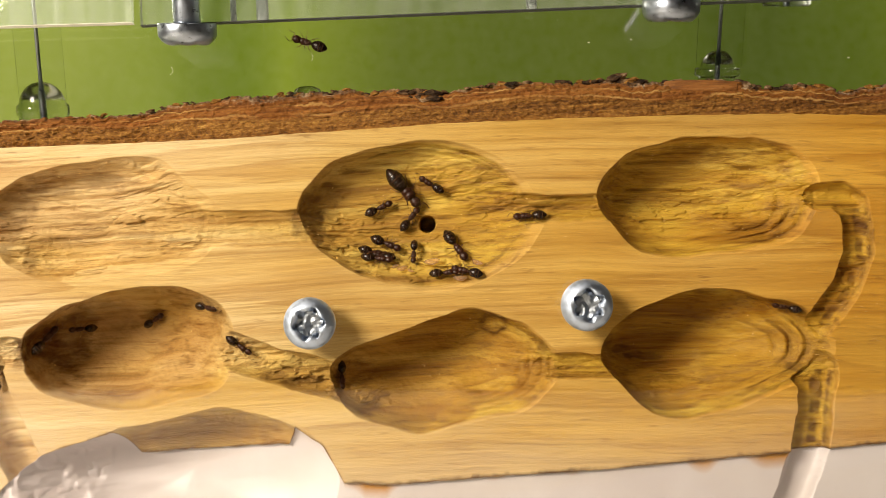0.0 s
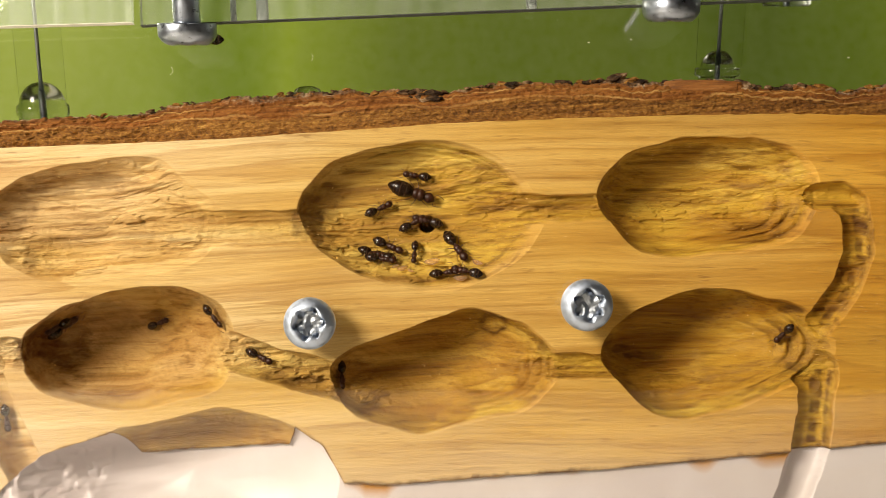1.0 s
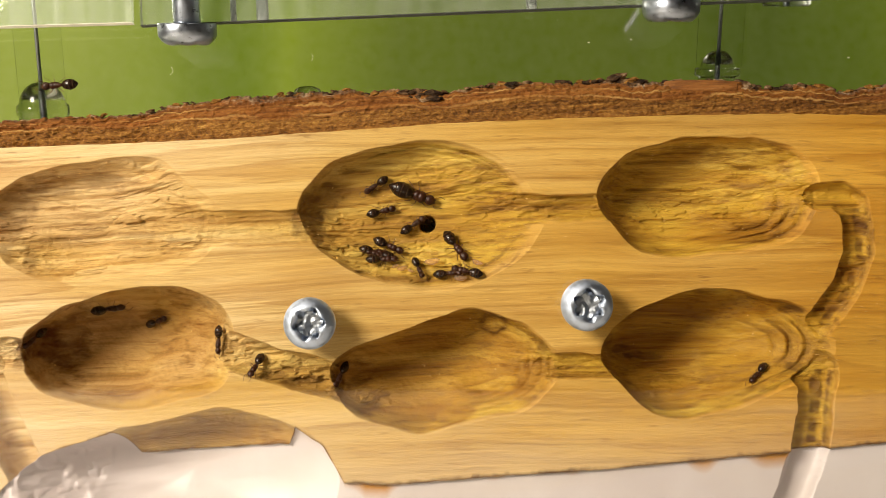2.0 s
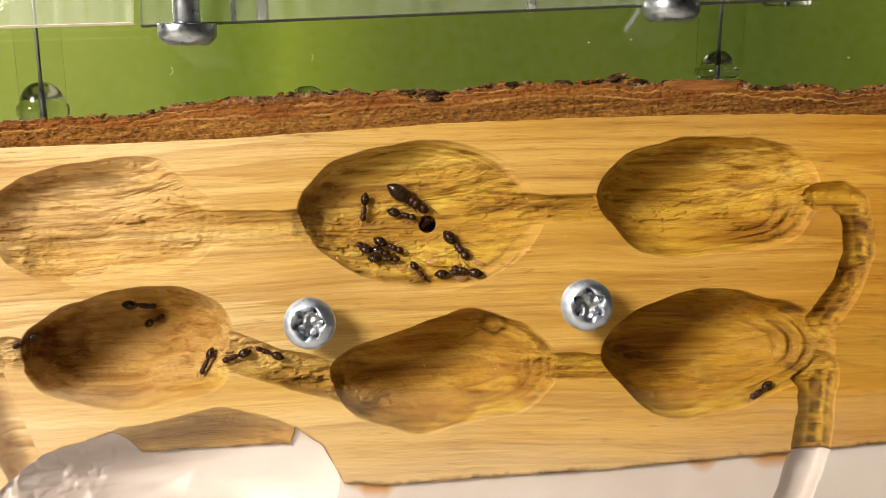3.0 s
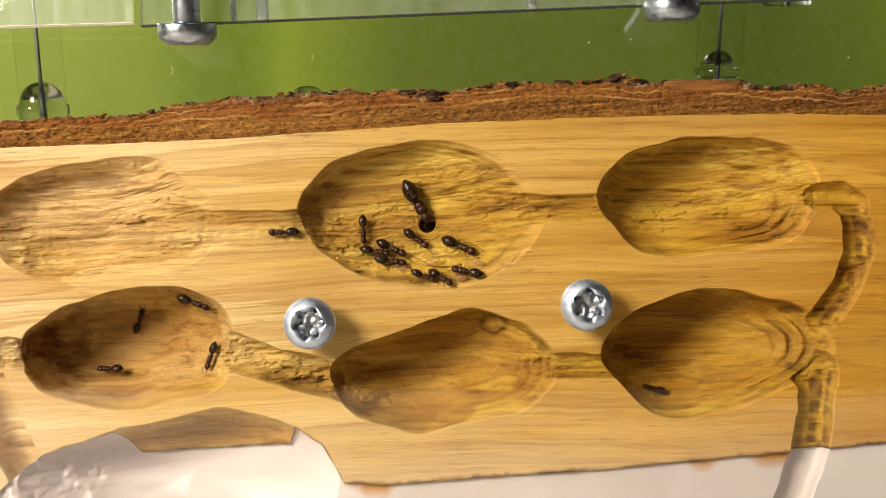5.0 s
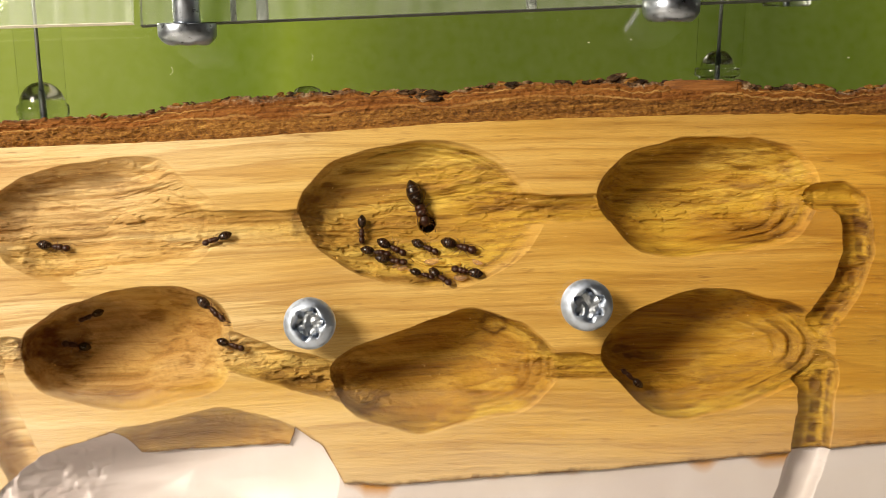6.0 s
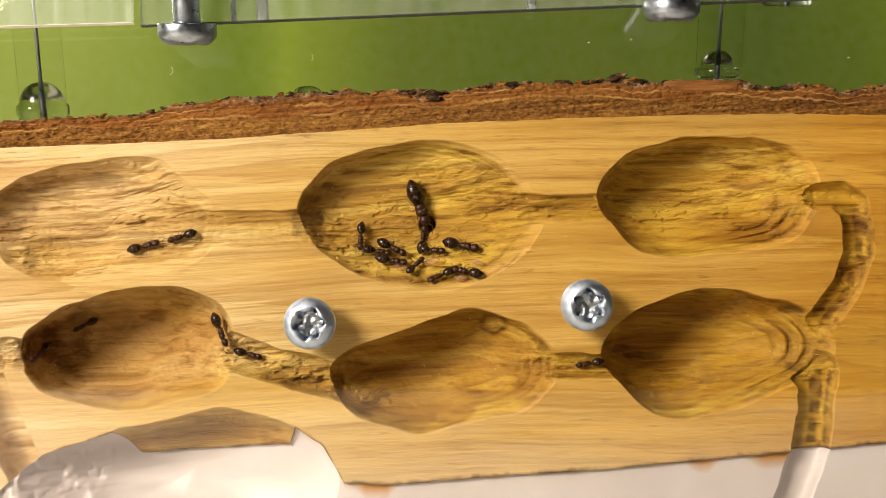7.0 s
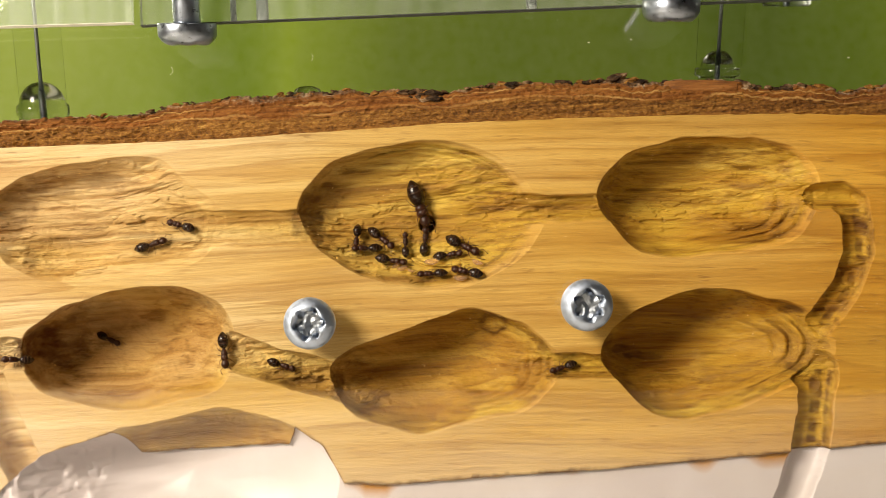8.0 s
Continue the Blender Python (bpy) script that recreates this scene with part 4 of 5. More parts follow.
def face_screw(x, z, turn):
    s = tagged(new("pan_head_screw"), "zinc-plated pan head screw with six-lobed socket, holding the clear pane", "screw", "screws through the pane")
    burr = pan_head(0.0086, 0.0027)
    for q in burr.verts:
        if q.co.xy.length < 0.0028:
            q.co += Vector((noise.noise(q.co * 900), noise.noise(q.co * 900 + Vector((5, 0, 0))), noise.noise(q.co * 700))) * 0.0006
    head = part("head", burr, ZINC, s)
    # rough dull plate added in the socket to darken it
    bm = bmesh.new()
    bmesh.ops.create_grid(bm, x_segments=14, y_segments=14, size=0.0023)
    for q in bm.verts:
        q.co.z = 0.0015 + 0.0007 * noise.noise(q.co * 900 + Vector((x, z, 0))) + 0.00015 * noise.noise(q.co * 3000)
    bmesh.ops.delete(bm, geom=[q for q in bm.verts if q.co.xy.length > 0.00235], context="VERTS")
    part("socket_plate", bm, SHANK, head, "dark rough dull steel plate in the screw socket", smooth=False)
    part("shank", moved(threaded(0.0019, 0.014, 0.0009), Matrix.Translation((0, 0, -0.014))), ZINC, s)
    s.matrix_world = Matrix.Translation((x * MM, -0.0036, (z + MID) * MM)) @ pose(0, 0, 0, 90, 0, 0) @ pose(0, 0, 0, 0, 0, turn)
    return s


face_screw(-21.9, -12.2, 8)
face_screw(23.6, -9.2, 30)


def pane():
    p = tagged(new("front_pane"), "clear acrylic cover pane in front of the carved wood", "pane")
    ob = part("sheet", box(-0.084, 0.084, -0.0034, -0.0004, 0.003, 0.126, 0.0003), PANE, p, smooth=False)
    ob.visible_shadow = False
    for k, (x, z, a, n) in enumerate(((-44.5, 29.2, 40, 5), (-21.4, 31.6, 65, 4), (66.8, 31.5, 0, 1), (24.0, 34.0, 0, 1), (31, 34.5, 0, 1))):
        pts = [(0.35 * MM * (j - n / 2) * math.cos(radians(a + 14 * j)), 0, 0.35 * MM * (j - n / 2) * math.sin(radians(a + 14 * j))) for j in range(n + 1)]
        bm = tube(pts, [0.000024 if n > 1 else 0.00009] * len(pts), 5)
        bm.transform(Matrix.Translation((x * MM, -0.0035, (z + MID) * MM)))
        part("dust_fleck", bm, DUST_AND_GLINT, p)


pane()


def rail(x0, x1, z0, z1, tilt, y0, y1, material, trim, label):
    ob = tagged(new("acrylic_rail"), label, "rail", "acrylic rails")
    sh = part("bar", box(x0 * MM, x1 * MM, y0 * MM, y1 * MM, 0.00018, (z1 - z0) * MM, 0.0002), material, ob, smooth=False)
    sh.visible_shadow = False
    part("lower_edge", box(x0 * MM, x1 * MM, y0 * MM, y1 * MM, 0, 0.00014, 0.00004), trim, ob, smooth=False)
    ob.matrix_world = Matrix.Translation((0, 0, (z0 + MID) * MM)) @ pose(0, 0, 0, 0, -tilt, 0)
    return ob


# the milky rail's bright lower edge is a pale strip, its glint painted
rail(-88, -50.5, 38.1, 52, 1.63, -6, -4.5, RAIL, DUST_AND_GLINT, "milky clear acrylic rail above the nest")
clear_rail = rail(-49.2, 88, 38.2, 52, 2.32, -6, -4.5, RAIL_CLEAR, SEAL, "clear acrylic rail with a dark seam along its lower edge")
# grey bars added where bolts are reflected in the rail
for x, r in ((-34.6, 0.5), (-29.8, 1.0), (14.7, 0.9)):
    part("reflection_bar", moved(lathe([(r * MM, 0), (r * MM, 0.012)], 12), Matrix.Translation((x * MM, -0.0028, 0.0006))), CHROME, clear_rail, "grey bar standing in for a bolt's reflection in the rail")


LEAN = 13.0      # the bolts and rods lean back from top to bottom, degrees


def bolt(x, y, z, width, up, shank_r, metal, label):
    b = tagged(new("pan_head_bolt"), label, "bolt", "bolts under the rail")
    r, h = width / 2, width * 0.37
    bm = lathe([(r * 0.30, -h * 0.82), (r * 0.36, -h * 0.98), (r * 0.62, -h), (r * 0.76, -h * 0.96), (r * 0.90, -h * 0.80), (r * 0.98, -h * 0.62), (r, -h * 0.55), (r, -h * 0.06), (r * 0.97, 0)], 40)
    for q in bm.verts:
        if q.co.z < -h * 0.9:
            q.co.z += 0.025 * h * math.sin(6 * math.atan2(q.co.y, q.co.x))
    part("head", bm, metal, b)
    part("shank", threaded(shank_r, up, 0.00055), metal if shank_r > 0.001 else SHANK, b)
    b.matrix_world = pose(x * MM, y * MM, (z + MID) * MM, LEAN, 0, 0)
    return b


bolt(-40.8, -8.6, 36.0, 0.0092, 0.017, 0.0022, CHROME, "steel pan head bolt hanging from the clear rail")
bolt(36.4, -8.6, 39.7, 0.0091, 0.017, 0.0022, CHROME, "steel pan head bolt hanging from the clear rail")


def far_bolt(x, y, z, r=0.0052, flange=1.0):
    """A clear cap nut on a thin rod inside a clear tube, behind the wood."""
    b = tagged(new("cap_nut"), "clear domed plastic nut on a thin steel rod behind the wood", "nut", "nuts behind the wood")
    dome = [(0.90, -1.1), (0.94, -1.0), (0.94, -0.42), (flange * 0.97, -0.38), (flange, -0.30), (flange, -0.04), (flange * 0.97, 0.03), (0.90, 0.06), (0.86, 0.24), (0.74, 0.52), (0.56, 0.74), (0.34, 0.88), (0.14, 0.93)]
    part("nut", lathe([(r * q, r * h) for q, h in dome], 40), GLASS, b, "clear domed plastic nut")
    part("bore_hole", moved(threaded(r * 0.10, r * 1.5, 0.0005), Matrix.Translation((0, 0, -r * 1.05))), SHANK, b, "steel thread inside the nut")
    part("rod", lathe([(0.0004, 0.0), (0.0004, 0.036)], 12), SHANK, b, "thin grey steel rod")
    bm = bmesh.new()
    bmesh.ops.create_cone(bm, cap_ends=False, segments=32, radius1=0.0046, radius2=0.0046, depth=0.032)
    bm.transform(Matrix.Translation((0.0002, 0, 0.0165)))
    t = part("spacer_tube", bm, TUBE, b, "clear acrylic spacer tube")
    t.visible_shadow = False
    b.matrix_world = pose(x * MM, y * MM, (z + MID) * MM, LEAN, 0, 0)
    return b


far_bolt(-83.4, 38, 29.9)
far_bolt(57.2, 38, 37.6, 0.0040, 1.15)
far_bolt(72.0, 38, 56.5)
peg = tagged(new("clear_peg"), "small clear plastic peg standing behind the wood", "peg")
part("peg_body", lathe([(0.0031, -0.012), (0.0031, 0.0004), (0.0026, 0.0014), (0.0016, 0.0019), (0.0005, 0.0021)], 28), GLASS, peg)
peg.matrix_world = pose(-0.0282, 0.038, (31.9 + MID) * MM, LEAN, 0, 0)


# ---- ants ----
def blob(cx, cz, rx, ry, rz, taper=0.0, seg=16, rings=10):
    """An egg along x: taper > 0 makes its rear end pointed."""
    bm = bmesh.new()
    bmesh.ops.create_uvsphere(bm, u_segments=seg, v_segments=rings, radius=1)
    for v in bm.verts:
        x, y, z = v.co.z, v.co.x, v.co.y
        k = 1 - taper * max(0.0, -x) ** 2 if taper >= 0 else 1 + taper * max(0.0, x) ** 2
        v.co = Vector((cx + rx * x, ry * y * k, cz + rz * z * k))
    bmesh.ops.recalc_face_normals(bm, faces=bm.faces[:])
    return bm


HIPS = ((0.155, 0.045, 0.10), (0.085, 0.05, 0.10), (0.02, 0.045, 0.10))
LEG_SHAPES = (((0, 0, 0), (0.055, 0.075, 0.05), (0.12, 0.13, -0.03), (0.17, 0.165, -0.095)),
              ((0, 0, 0), (-0.01, 0.095, 0.06), (-0.04, 0.165, -0.03), (-0.065, 0.21, -0.095)),
              ((0, 0, 0), (-0.07, 0.09, 0.065), (-0.155, 0.15, -0.02), (-0.22, 0.185, -0.095)))


def build_ant(name, label, queen=False):
    """An ant one unit long, walking along +x on the plane z = 0."""
    ant = tagged(new(name), label, "ant", "ants of the nest")
    gx, gl, gw = (-0.27, 0.285, 0.165) if queen else (-0.290, 0.22, 0.142)
    gaster = part("gaster", blob(gx, 0.145, gl, gw, gw * 0.88, 0.45), ANT_GASTER, ant, "glossy blackish banded gaster")
    for k in range(3):
        u = 0.42 - 0.42 * k
        r = math.sqrt(max(0.0, 1 - u * u)) * (1 - 0.45 * max(0.0, -u) ** 2)
        ring = lathe([(r * 1.004 - 0.012 * (1 if u > 0 else -0.4), -0.019 / gl * 0.22), (r * 1.012, 0.0), (r * 1.004, 0.004)], 20)
        ring.transform(Matrix.Translation((gx + gl * u, 0, 0.145)) @ Matrix.Diagonal((1, gw, gw * 0.88, 1)) @ pose(0, 0, 0, 0, 90, 0))
        part("segment_band", ring, ANT_BAND, gaster)
    part("petiole", join(blob(-0.058, 0.125, 0.032, 0.046, 0.056, 0, 10, 8), tube([(-0.10, 0, 0.115), (0.0, 0, 0.105)], [0.016, 0.018])), ANT, ant)
    w = 1.35 if queen else 1.0
    part("mesosoma", join(blob(0.155, 0.14, 0.100, 0.094 * w, 0.08 * w, 0), blob(0.06, 0.13, 0.105, 0.086 * w, 0.074 * w, 0), blob(-0.005, 0.12, 0.065, 0.066, 0.058)), ANT, ant, "dark brown thorax")
    head = part("head", join(blob(0.335, 0.13, 0.110, 0.108, 0.08, -0.30), blob(0.28, 0.133, 0.065, 0.092, 0.066)), ANT, ant)
    for s in (-1, 1):
        part("eye", moved(blob(0, 0, 0.020, 0.012, 0.016, 0, 8, 6), Matrix.Translation((0.335, s * 0.076, 0.148))), ANT_GASTER, head)
        part("mandible", tube([(0.415, s * 0.045, 0.105), (0.45, s * 0.038, 0.10), (0.465, s * 0.008, 0.098)], [0.016, 0.013, 0.004]), ANT_LEG, head)
        feeler = part("antenna", tube([(0, 0, 0), (0.06, s * 0.085, 0.045), (0.075, s * 0.095, 0.05), (0.15, s * 0.085, 0.01), (0.23, s * 0.055, -0.045)],
                                      [0.007, 0.006, 0.007, 0.008, 0.008], 6), ANT_LEG, ant)
        feeler.location = (0.40, s * 0.03, 0.14)
        for (hx, hy, hz), shape in zip(HIPS, LEG_SHAPES):
            leg = part("leg", tube([(p[0], s * p[1], p[2]) for p in shape] + [(shape[3][0] * 1.12, s * shape[3][1] * 1.12, -0.10)], [0.011, 0.012, 0.007, 0.005, 0.003], 6), ANT_LEG, ant)
            leg.location = (hx, s * hy, hz)
    return ant


def surface_frame(x, z, heading=0.0):
    """The wood's depth and outward normal under an ant that stands there, clear of the bumps below its body."""
    u = Vector((math.cos(radians(heading)), math.sin(radians(heading))))
    along, across = np.meshgrid(np.linspace(-2.2, 2.2, 9), np.linspace(-0.9, 0.9, 5))
    px, pz = x + along * u.x - across * u.y, z + along * u.y + across * u.x
    px, pz, along, across = px.ravel(), pz.ravel(), along.ravel(), across.ravel()
    d = depth_core(px, pz)
    w = np.exp(-(along / 1.8) ** 2)
    a = np.stack((px - x, pz - z, np.ones(len(px))), 1)
    gx, gz, d0 = np.linalg.lstsq(a * w[:, None], d * w, rcond=None)[0]
    slope = math.hypot(gx, gz)
    if slope > 1.6:
        gx, gz = gx * 1.6 / slope, gz * 1.6 / slope
    body = (np.abs(along) < 1.8) & (np.abs(across) < 0.5)
    proud = np.max((d0 + gx * (px - x) + gz * (pz - z) - d)[body])
    n = Vector((gx, -1.0, gz)).normalized()
    return float(d0 - 0.85 * max(0.0, min(proud, 1.2))), n


def ant_pose(x, z, heading, sink=0.0):
    """heading: degrees anticlockwise from the right, seen from the front."""
    d, n = surface_frame(x, z, heading)
    fwd = Vector((math.cos(radians(heading)), 0, math.sin(radians(heading))))
    fwd = (fwd - n * fwd.dot(n)).normalized()
    side = n.cross(fwd)
    m = Matrix((fwd, side, n)).transposed().to_4x4()
    m.translation = Vector((x * MM, (d + sink) * MM, (z + MID) * MM)) + n * 0.00015
    return m


def pane_pose(x, z, heading, sink=0.0):
    """On the inner face of the pane, belly towards the front."""
    n = Vector((0, 1, 0))
    fwd = Vector((math.cos(radians(heading)), 0, math.sin(radians(heading))))
    m = Matrix((fwd, n.cross(fwd), n)).transposed().to_4x4()
    m.translation = Vector((x * MM, -0.0003, (z + MID) * MM))
    return m


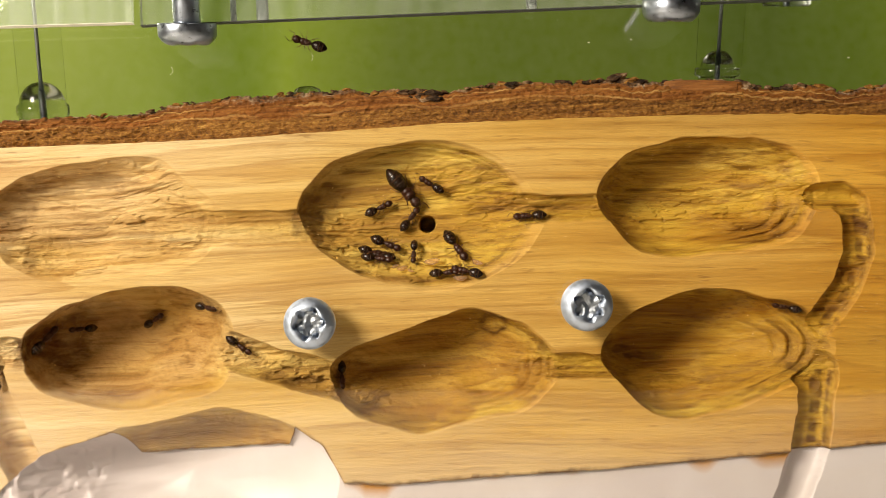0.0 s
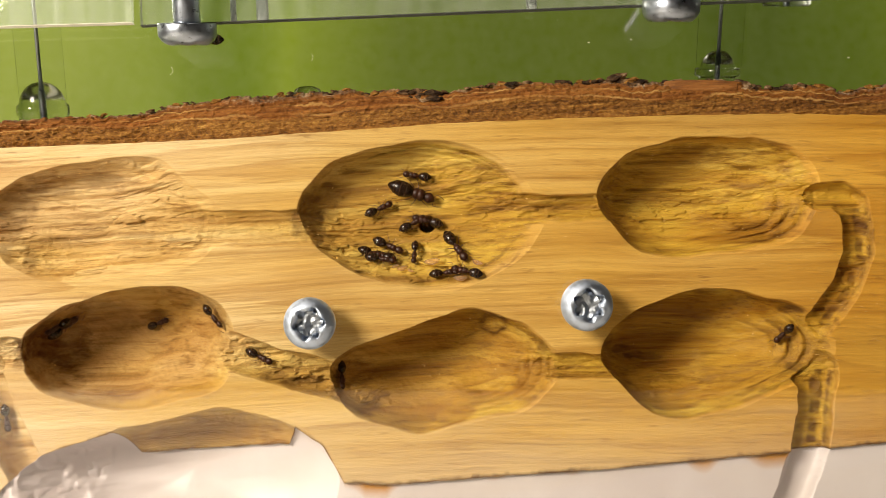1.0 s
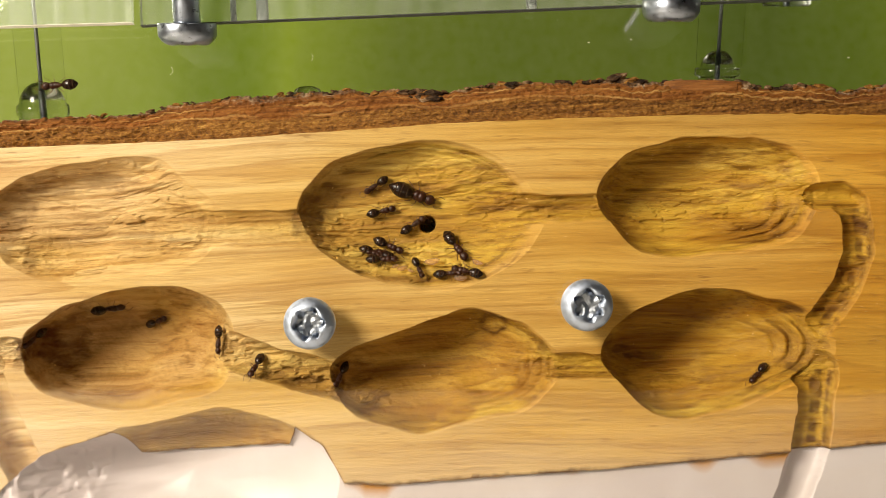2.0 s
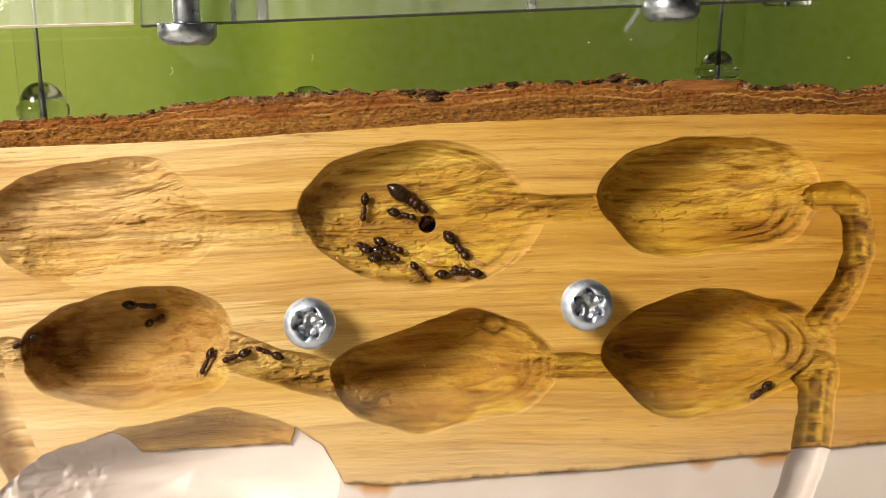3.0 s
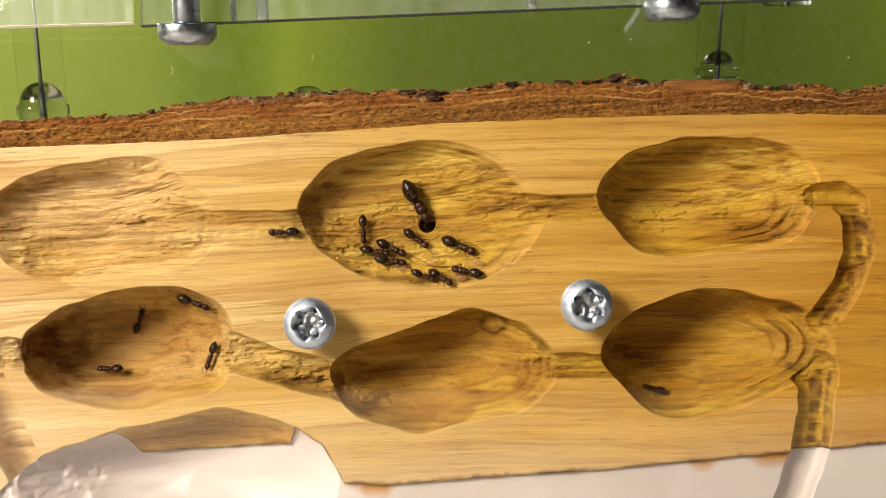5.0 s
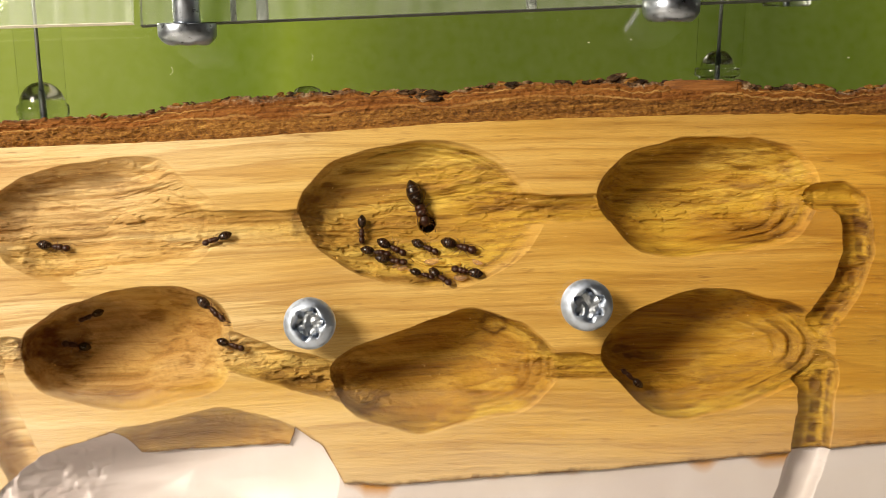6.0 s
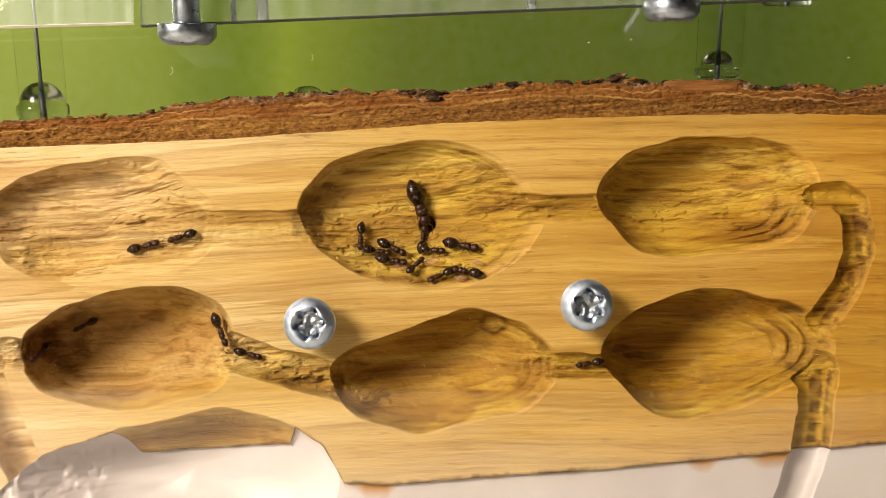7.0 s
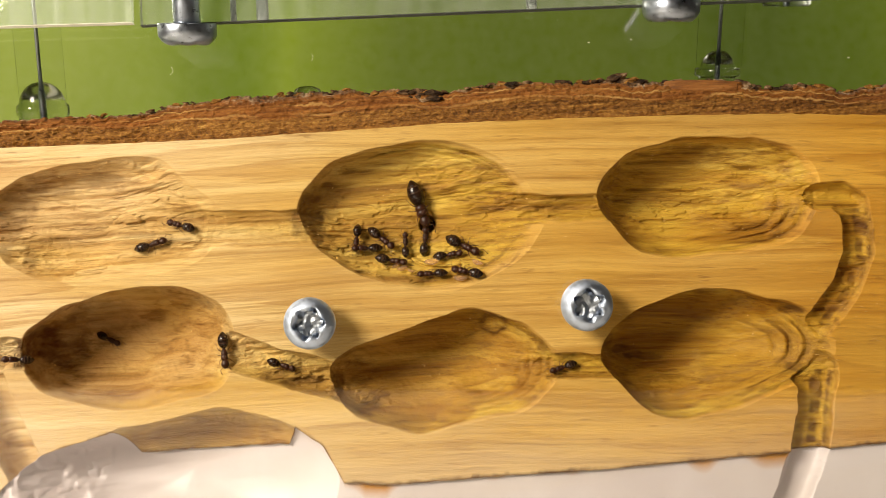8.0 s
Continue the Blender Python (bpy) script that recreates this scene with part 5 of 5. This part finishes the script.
# where it is seen, length (mm), and rows: seconds, place across and up from the middle of the face (mm), heading
# (degrees), how far it is down the bore, or sunk in the wood to hide it from the camera (mm)
WORKERS = [
    ("beside the queen on the chamber floor", 5.3, ((0, -1.9, 11.3, 150), (0.5, -2.9, 11.9, 159), (1, -4.5, 12.7, 172), (1.5, -8.2, 12.6, 184), (2.2, -12.7, 10.4, 229), (3, -13.7, 7.1, 265), (3.5, -13.9, 5.1, 270), (4, -13.7, 4.5, 272), (4.5, -13.8, 3.4, 274), (6, -14.2, 3.3, 270), (6.5, -14.3, 3, 268), (7, -14.3, 2, 267), (7.5, -14.3, 1.7, 277), (8, -15.1, 1.5, 262))),
    ("beside the queen on the chamber floor", 5.5, ((0, -11.1, 7.1, 25), (1.5, -11.1, 6.9, 22), (2.2, -10.1, 6.6, 9), (3, -7, 5.8, -16), (3.5, -6.8, 4.5, -40), (4, -6.5, 4, -31), (4.5, -5.7, 2.9, -39), (6, -2.8, 0.2, -25), (6.5, -2.7, 0.1, -27), (7, -1.6, -0.4, -11), (7.5, 0.4, -1.2, -7), (8, 1.2, -1.4, 4))),
    ("going in and out of the round bore", 5.5, ((0, -5.7, 5.2, 53), (0.5, -5.6, 5, 52), (1, -5.2, 4.4, 29), (1.5, -5.2, 4.3, 30), (3, -3.9, 3.8, 49, 2), (3.5, -3.2, 4.4, 53, 5), (6.2, -3.2, 4.4, 53, 5), (6.5, -3.4, 3.9, 66, 3), (7, -3.4, 1.7, 81, 0.5), (7.5, -3.1, 1.3, 84, 0.5), (8, -3, 1.4, 85, 0.5))),
    ("beside the queen on the chamber floor", 6.0, ((0, -9.7, 0.9, -22), (1, -9.3, 0.6, -23), (3, -9.2, 0.6, -24), (4, -9.1, 0.2, -20), (4.5, -8.9, 0.1, -23), (6, -8.6, 0.3, -26), (7, -8.6, 0.3, -26), (7.5, -9.6, 0.9, -27), (8, -10.5, 1.7, -38))),
    ("beside the queen on the chamber floor", 5.7, ((0, -11.9, -1.2, -18), (1, -12, -1.3, -19), (1.5, -11.9, -1.1, -15), (3, -11.7, -1.1, -10), (4.5, -11.7, -1, -9), (6, -11.5, -1.2, -10), (7, -11.4, -1, -11), (7.25, -12.9, -0.7, -93), (7.5, -13.4, -0.3, -166), (8, -13.4, -0.4, -169))),
    ("tending a pale larva", 5.9, ((0, -11.1, -2.1, -11), (1, -10.5, -2.2, -10), (1.5, -10.4, -2.3, 4), (3, -10, -2.3, 3), (4, -9.6, -2.5, 0), (4.5, -9.2, -2.6, -4), (6, -8.8, -2.5, -6), (8, -8.8, -2.5, -6))),
    ("leaving the brood for the shallow chamber", 5.5, ((0, -10.8, -1.7, 163), (1.5, -10.8, -1.7, 163), (3, -12.8, -0.3, 163), (3.5, -14, 0.5, 156), (4, -15.3, 2.8, 123), (4.25, -19.7, 4, 143), (4.5, -23.3, 3.2, 185), (4.7, -24.8, 2.9, 181), (5.8, -35.7, 2, 183), (6, -38.1, 1.2, 203), (6.2, -38.8, 1.4, 197), (6.5, -40.6, 2.1, 175), (6.8, -44.2, 2, 197), (7, -44.2, 1.8, 197), (7.5, -44.1, 2.7, 184), (8, -44.5, 4, 165))),
    ("beside the queen on the chamber floor", 4.7, ((0, -5, -0.9, -91), (0.5, -5, -1, -91), (1, -4.9, -1, -93), (1.5, -4.2, -2.9, -79), (3, -4.2, -4.3, -63), (3.25, -4.1, -4.8, -32), (3.5, -4.7, -5.1, 26), (4, -5.2, -4.8, 26), (4.5, -3.4, -5.1, -46), (5.3, -3.3, -5, -20), (6, -3.5, -4.8, -20), (6.5, -3.9, -4.7, 25), (7, -4.7, -3.1, 53), (7.5, -5.6, -2, 85), (8, -6.5, 0.8, 91))),
    ("walking into the round bore", 6.0, ((0, 14.7, 5.2, 177), (0.5, 6.1, 5.3, 159), (1, -2.7, 4.8, 165), (1.5, -2.5, 4.7, 165, 5), (8, -2.5, 4.7, 165, 5.5))),
    ("beside the queen on the chamber floor", 7.0, ((0, 2.5, 0.2, -53), (0.5, 2.5, 0.1, -53), (3, 2.6, 0.3, -49), (3.5, 2.8, 0.5, -42), (4, 2.9, 0.5, -40), (4.5, 3.1, 0.4, -31), (6, 3.1, 0.2, -19), (6.5, 3.5, 0.5, -13), (7.5, 3.5, 0.5, -13), (8, 3.8, 0.4, -27))),
    ("tending a pale larva", 5.9, ((0, 4.1, -4, 163), (8, 4.1, -4.1, 164))),
    ("tending a pale larva", 5.5, ((0, 0.5, -4.5, 1), (1, 0.5, -4.5, 5), (1.5, 0.8, -4.7, 1), (3, 1.4, -4.5, 4), (4, 1.1, -4.7, 0), (4.5, -0.2, -5.4, -38), (6, -0.3, -5.3, -49), (6.5, -0.5, -5.3, -53), (6.75, -0.3, -5.1, -87), (7, -0.2, -5, -148), (7.5, -0.7, -5.1, -161), (8, -1.9, -4.7, -180))),
    ("in the deep shaded wooden chamber", 5.1, ((0, -51.9, -12.8, 29), (0.5, -51.7, -13.2, 25), (1, -51, -13.4, 18), (1.5, -51.1, -13.3, 16), (3, -51.7, -12.8, 24), (3.5, -51, -13, 11), (4, -51.1, -13, 14), (4.5, -50.8, -13.1, 21), (5.1, -56.2, -12.9, 84), (5.45, -59.3, -12.2, 139), (5.8, -62.2, -11.1, 194), (6.5, -65.1, -12.9, 199), (7, -65.1, -13.2, 196), (7.5, -65, -14.3, 270), (8, -60.7, -16.5, 335))),
    ("in the deep shaded wooden chamber", 5.3, ((0, -39.9, -9.4, 23), (0.5, -39.8, -10.2, -11), (1, -38.8, -11.2, -42), (1.5, -37.6, -13.6, -67), (2.3, -38.5, -17, -104), (3, -40.2, -19.7, -109), (3.5, -39.8, -19.6, -108), (4, -40.1, -18.6, -136), (4.5, -40.3, -18.5, -136), (5.2, -38.8, -18.7, -84), (5.8, -36.8, -16, -26), (6, -36, -16.1, -18), (6.5, -35.3, -17, -22), (7, -33.2, -17.7, -18), (7.5, -31.1, -18.6, -17), (8, -27.3, -19.5, -20))),
    ("in the deep shaded wooden chamber", 5.5, ((0, -34.5, -16.1, -40), (0.5, -31.8, -18, -26), (1, -31.1, -18.3, -24), (1.5, -31.7, -18.8, -47), (2.1, -31.8, -20.5, -112), (2.8, -35, -18.2, -156), (3, -35.4, -18.3, -160), (3.5, -38.3, -20.3, -146), (4, -45.2, -23.2, -163), (4.5, -53.5, -24, -190), (5.8, -65.6, -17.4, -195), (6, -66.7, -17.3, -192), (6.5, -69.9, -17.2, -169), (7, -70.5, -18, -155), (7.5, -70.8, -18.1, -153), (8, -72.4, -19, -171))),
    ("walking along the rough tunnel wall", 5.5, ((0, -18.4, -22.4, -104, 3), (1.7, -18.4, -22.4, -104, 3), (2, -18.5, -21.9, -139, 1), (2.3, -20.1, -20.8, -207), (2.8, -26.1, -18.2, -201), (3, -29.2, -16.9, -196), (3.2, -31.3, -16.2, -195), (3.4, -33.4, -15.1, -205), (3.5, -33.6, -14.5, -212), (3.6, -35.6, -11.7, -246), (3.7, -36.2, -10.3, -250), (3.8, -36.4, -8.9, -249, 3), (3.9, -37.2, -7.6, -234, 5), (4.1, -38.3, -6.3, -219, 6), (8, -38.3, -6.3, -219, 6))),
    ("in the deep shaded wooden chamber", 5.3, ((0, -65.5, -14, 165), (0.5, -66.3, -13, 168), (1, -67.6, -13, 199), (1.5, -69.8, -14.7, 205), (3, -71.1, -15.2, 178), (3.5, -72.2, -14.9, 151), (4, -77.5, -14.6, 190), (8, -79.9, -15.1, 190))),
    ("in the deep shaded wooden chamber", 6.6, ((0, -69.8, -15.4, 24), (0.5, -68.6, -14.3, 30), (1, -67.2, -13.1, 27), (1.5, -62.9, -10.2, 26), (3, -53.9, -9.2, -6), (3.5, -52.7, -8.4, 13), (4, -47.3, -8, -1), (4.5, -43.9, -8, -3), (5.8, -39.5, -9.4, -34), (6, -38.4, -9.6, -39), (6.5, -37.1, -12.4, -60), (7, -37.2, -13.6, -73), (7.5, -37.6, -17, -87), (8, -37.3, -17.6, -83))),
    ("crossing the chamber beside the plaster channel", 5.1, ((0, 58.1, -9.2, -173), (0.2, 57.9, -9.4, -158), (0.4, 58.7, -10.3, -133), (0.6, 59.2, -11.4, -106), (0.8, 59.4, -12.9, -113), (1, 59.1, -14.4, -134), (1.2, 58.2, -15.6, -142), (1.5, 56.3, -18.3, -137), (1.7, 54.6, -20.2, -118), (2.8, 54.7, -23.9, -120), (3.2, 52.5, -24.9, -155), (3.5, 49.1, -24.9, -174), (3.8, 45, -25.1, -185), (4.2, 41.6, -25.1, -195), (4.5, 38.7, -25.3, -171), (5.8, 34.7, -24.6, -213), (6, 32.4, -23, -225), (6.2, 30.9, -21.8, -228), (6.5, 27.2, -19.6, -197), (7, 24.8, -19.2, -169), (7.2, 23.3, -19.3, -175), (7.5, 22.3, -19.7, -169), (8, 20.3, -20.3, -161))),
    ("crossing the shallow torn-wood chamber", 6.0, ((0, -81.4, 3.5, 0), (5, -81.4, 3.5, 0), (5.8, -70.1, 0.9, -3), (6, -66.5, 0.1, -7), (6.2, -63.2, -1.2, -8), (6.5, -55.5, -1.5, 9), (6.8, -50.4, -0.3, 18), (7, -50.5, -0, 17), (7.5, -49.7, 0.1, 16), (8, -49.2, 0.3, 20))),
    ("in the groove beside the plaster", 5.1, ((0, -76.9, -22, -85), (0.5, -76.4, -26.8, -84), (1, -75.6, -29.4, -80), (1.5, -76.7, -31.6, -107), (3, -81.5, -32.2, -127), (8, -81.5, -32.2, -127))),
]
QUEEN = (8.5, ((0, -6.5, 10.4, -49), (0.5, -5.4, 10.6, -36), (1, -5, 9.9, -19), (1.5, -4.6, 9.9, -17), (3, -5.6, 8.9, -35), (3.5, -5.6, 8.8, -37), (4, -5.3, 8.5, -39), (4.5, -4.7, 8.4, -50), (6, -4, 7.6, -69), (6.5, -4, 7.7, -70), (8, -3.9, 7.5, -70)))
CLIMBER = (6.5, ((0, -22.7, 34.8, 162), (0.2, -25.5, 34.9, 164), (0.4, -29.9, 34.1, 174), (0.6, -32.5, 35.1, 164), (0.8, -35.7, 35.5, 170), (1, -40.3, 35.5, 178), (1.2, -44.9, 34.3, 196), (1.3, -46.7, 32.6, 210), (1.4, -48.8, 30.7, 214), (1.5, -51.7, 28.7, 205), (1.6, -54.4, 28.2, 193), (1.7, -57.5, 28.1, 185), (2.2, -69.8, 27.3, 185), (2.8, -84.1, 26.1, 184), (8, -88.9, 26.1, 184)))
BROOD_ROWS = [(-6.9, -3.6, 1.9, 20), (-5.6, -3.9, 1.2, -30), (-1.8, -2.5, 2.7, 5), (5.9, -2.5, 2.0, -25), (3.0, -5.3, 2.3, -10), (-8.1, -3.2, 1.4, 30)]


worker = build_ant("ant", "dark brown worker ant with glossy banded gaster, on the wood")
ants = []
for k, (spot, length, rows) in enumerate(WORKERS):
    a = worker if k == 0 else copy_thing(worker, Matrix.Identity(4))
    a.scale = (length * MM,) * 3
    a["label"] = "dark brown worker ant " + spot
    ants.append((a, rows, ant_pose))
queen_ant = build_ant("queen_ant", "large dark queen ant with broad glossy gaster, in the middle chamber", True)
queen_ant.scale = (QUEEN[0] * MM,) * 3
ants.append((queen_ant, QUEEN[1], ant_pose))
climber = copy_thing(worker, Matrix.Identity(4))
climber["label"] = "dark worker ant walking on the clear pane above the bark"
climber.scale = (CLIMBER[0] * MM,) * 3
ants.append((climber, CLIMBER[1], pane_pose))


# ---- brood ----
def larva(x, z, length, turn, fat=0.42):
    d, n = surface_frame(x, z)
    bm = blob(0, 0.2, 0.5, fat * 0.5, fat * 0.45, 0.2)
    for v in bm.verts:
        v.co.y += 0.25 * v.co.x ** 2
        v.co *= 1 + 0.03 * math.sin(v.co.x * 40)
    ob = tagged(part("larva", bm, BROOD), "pale pinkish translucent ant larva lying on the chamber floor", "larva", "ant brood")
    m = ant_pose(x, z, turn)
    ob.matrix_world = m @ Matrix.Scale(length * MM, 4)


for row in BROOD_ROWS:
    larva(*row)


# ---- what moves ----
def motions():
    for k, (a, rows, place) in enumerate(ants):
        keyed = [(r[0], place(*r[1:])) for r in rows]
        walk(a, keyed)
        legs = [c for c in a.children if c.name.startswith("leg")]
        feelers = [c for c in a.children if c.name.startswith("antenna")]
        rnd = random.Random(k)
        # stride: the legs swing in two sets of three, as fast as the ant goes
        steps, phase = [], rnd.uniform(0, 6)
        for i in range(81):
            t = i * 0.1
            p, q = place_at(rows, t - 0.05), place_at(rows, t + 0.05)
            speed = math.hypot(q[0] - p[0], q[1] - p[1]) / 0.1
            phase += min(1.35, 0.16 * speed)
            steps.append((t, phase, min(1.0, speed / 4)))
        busy = max(s[2] for s in steps) > 0.25
        chosen = steps if busy else steps[::10]
        for j, leg in enumerate(legs):
            home = leg.location.copy()
            side = 1 if home.y > 0 else -1
            rest = rnd.uniform(-10, 10)
            tri = math.pi * ((j % 3 + (0 if side > 0 else 1)) % 2)
            walk(leg, [(t, pose(*home, side * 4 * g * math.cos(ph + tri), 0, rest + 17 * g * math.sin(ph + tri) + 2.0 * math.sin(1.3 * t + j))) for t, ph, g in chosen])
        for j, f in enumerate(feelers):
            home = f.location.copy()
            off, sway = rnd.uniform(0, 6), rnd.uniform(8, 18)
            walk(f, [(t, pose(*home, 0, 6 * math.sin(2.3 * t + off), sway * math.sin(3.1 * t + off))) for t in [0.25 * i for i in range(33)]])


def place_at(rows, t):
    for a, b in zip(rows, rows[1:]):
        if t <= b[0]:
            u = max(0.0, (t - a[0]) / (b[0] - a[0]))
            return (a[1] + u * (b[1] - a[1]), a[2] + u * (b[2] - a[2]))
    return rows[-1][1:3]


motions()
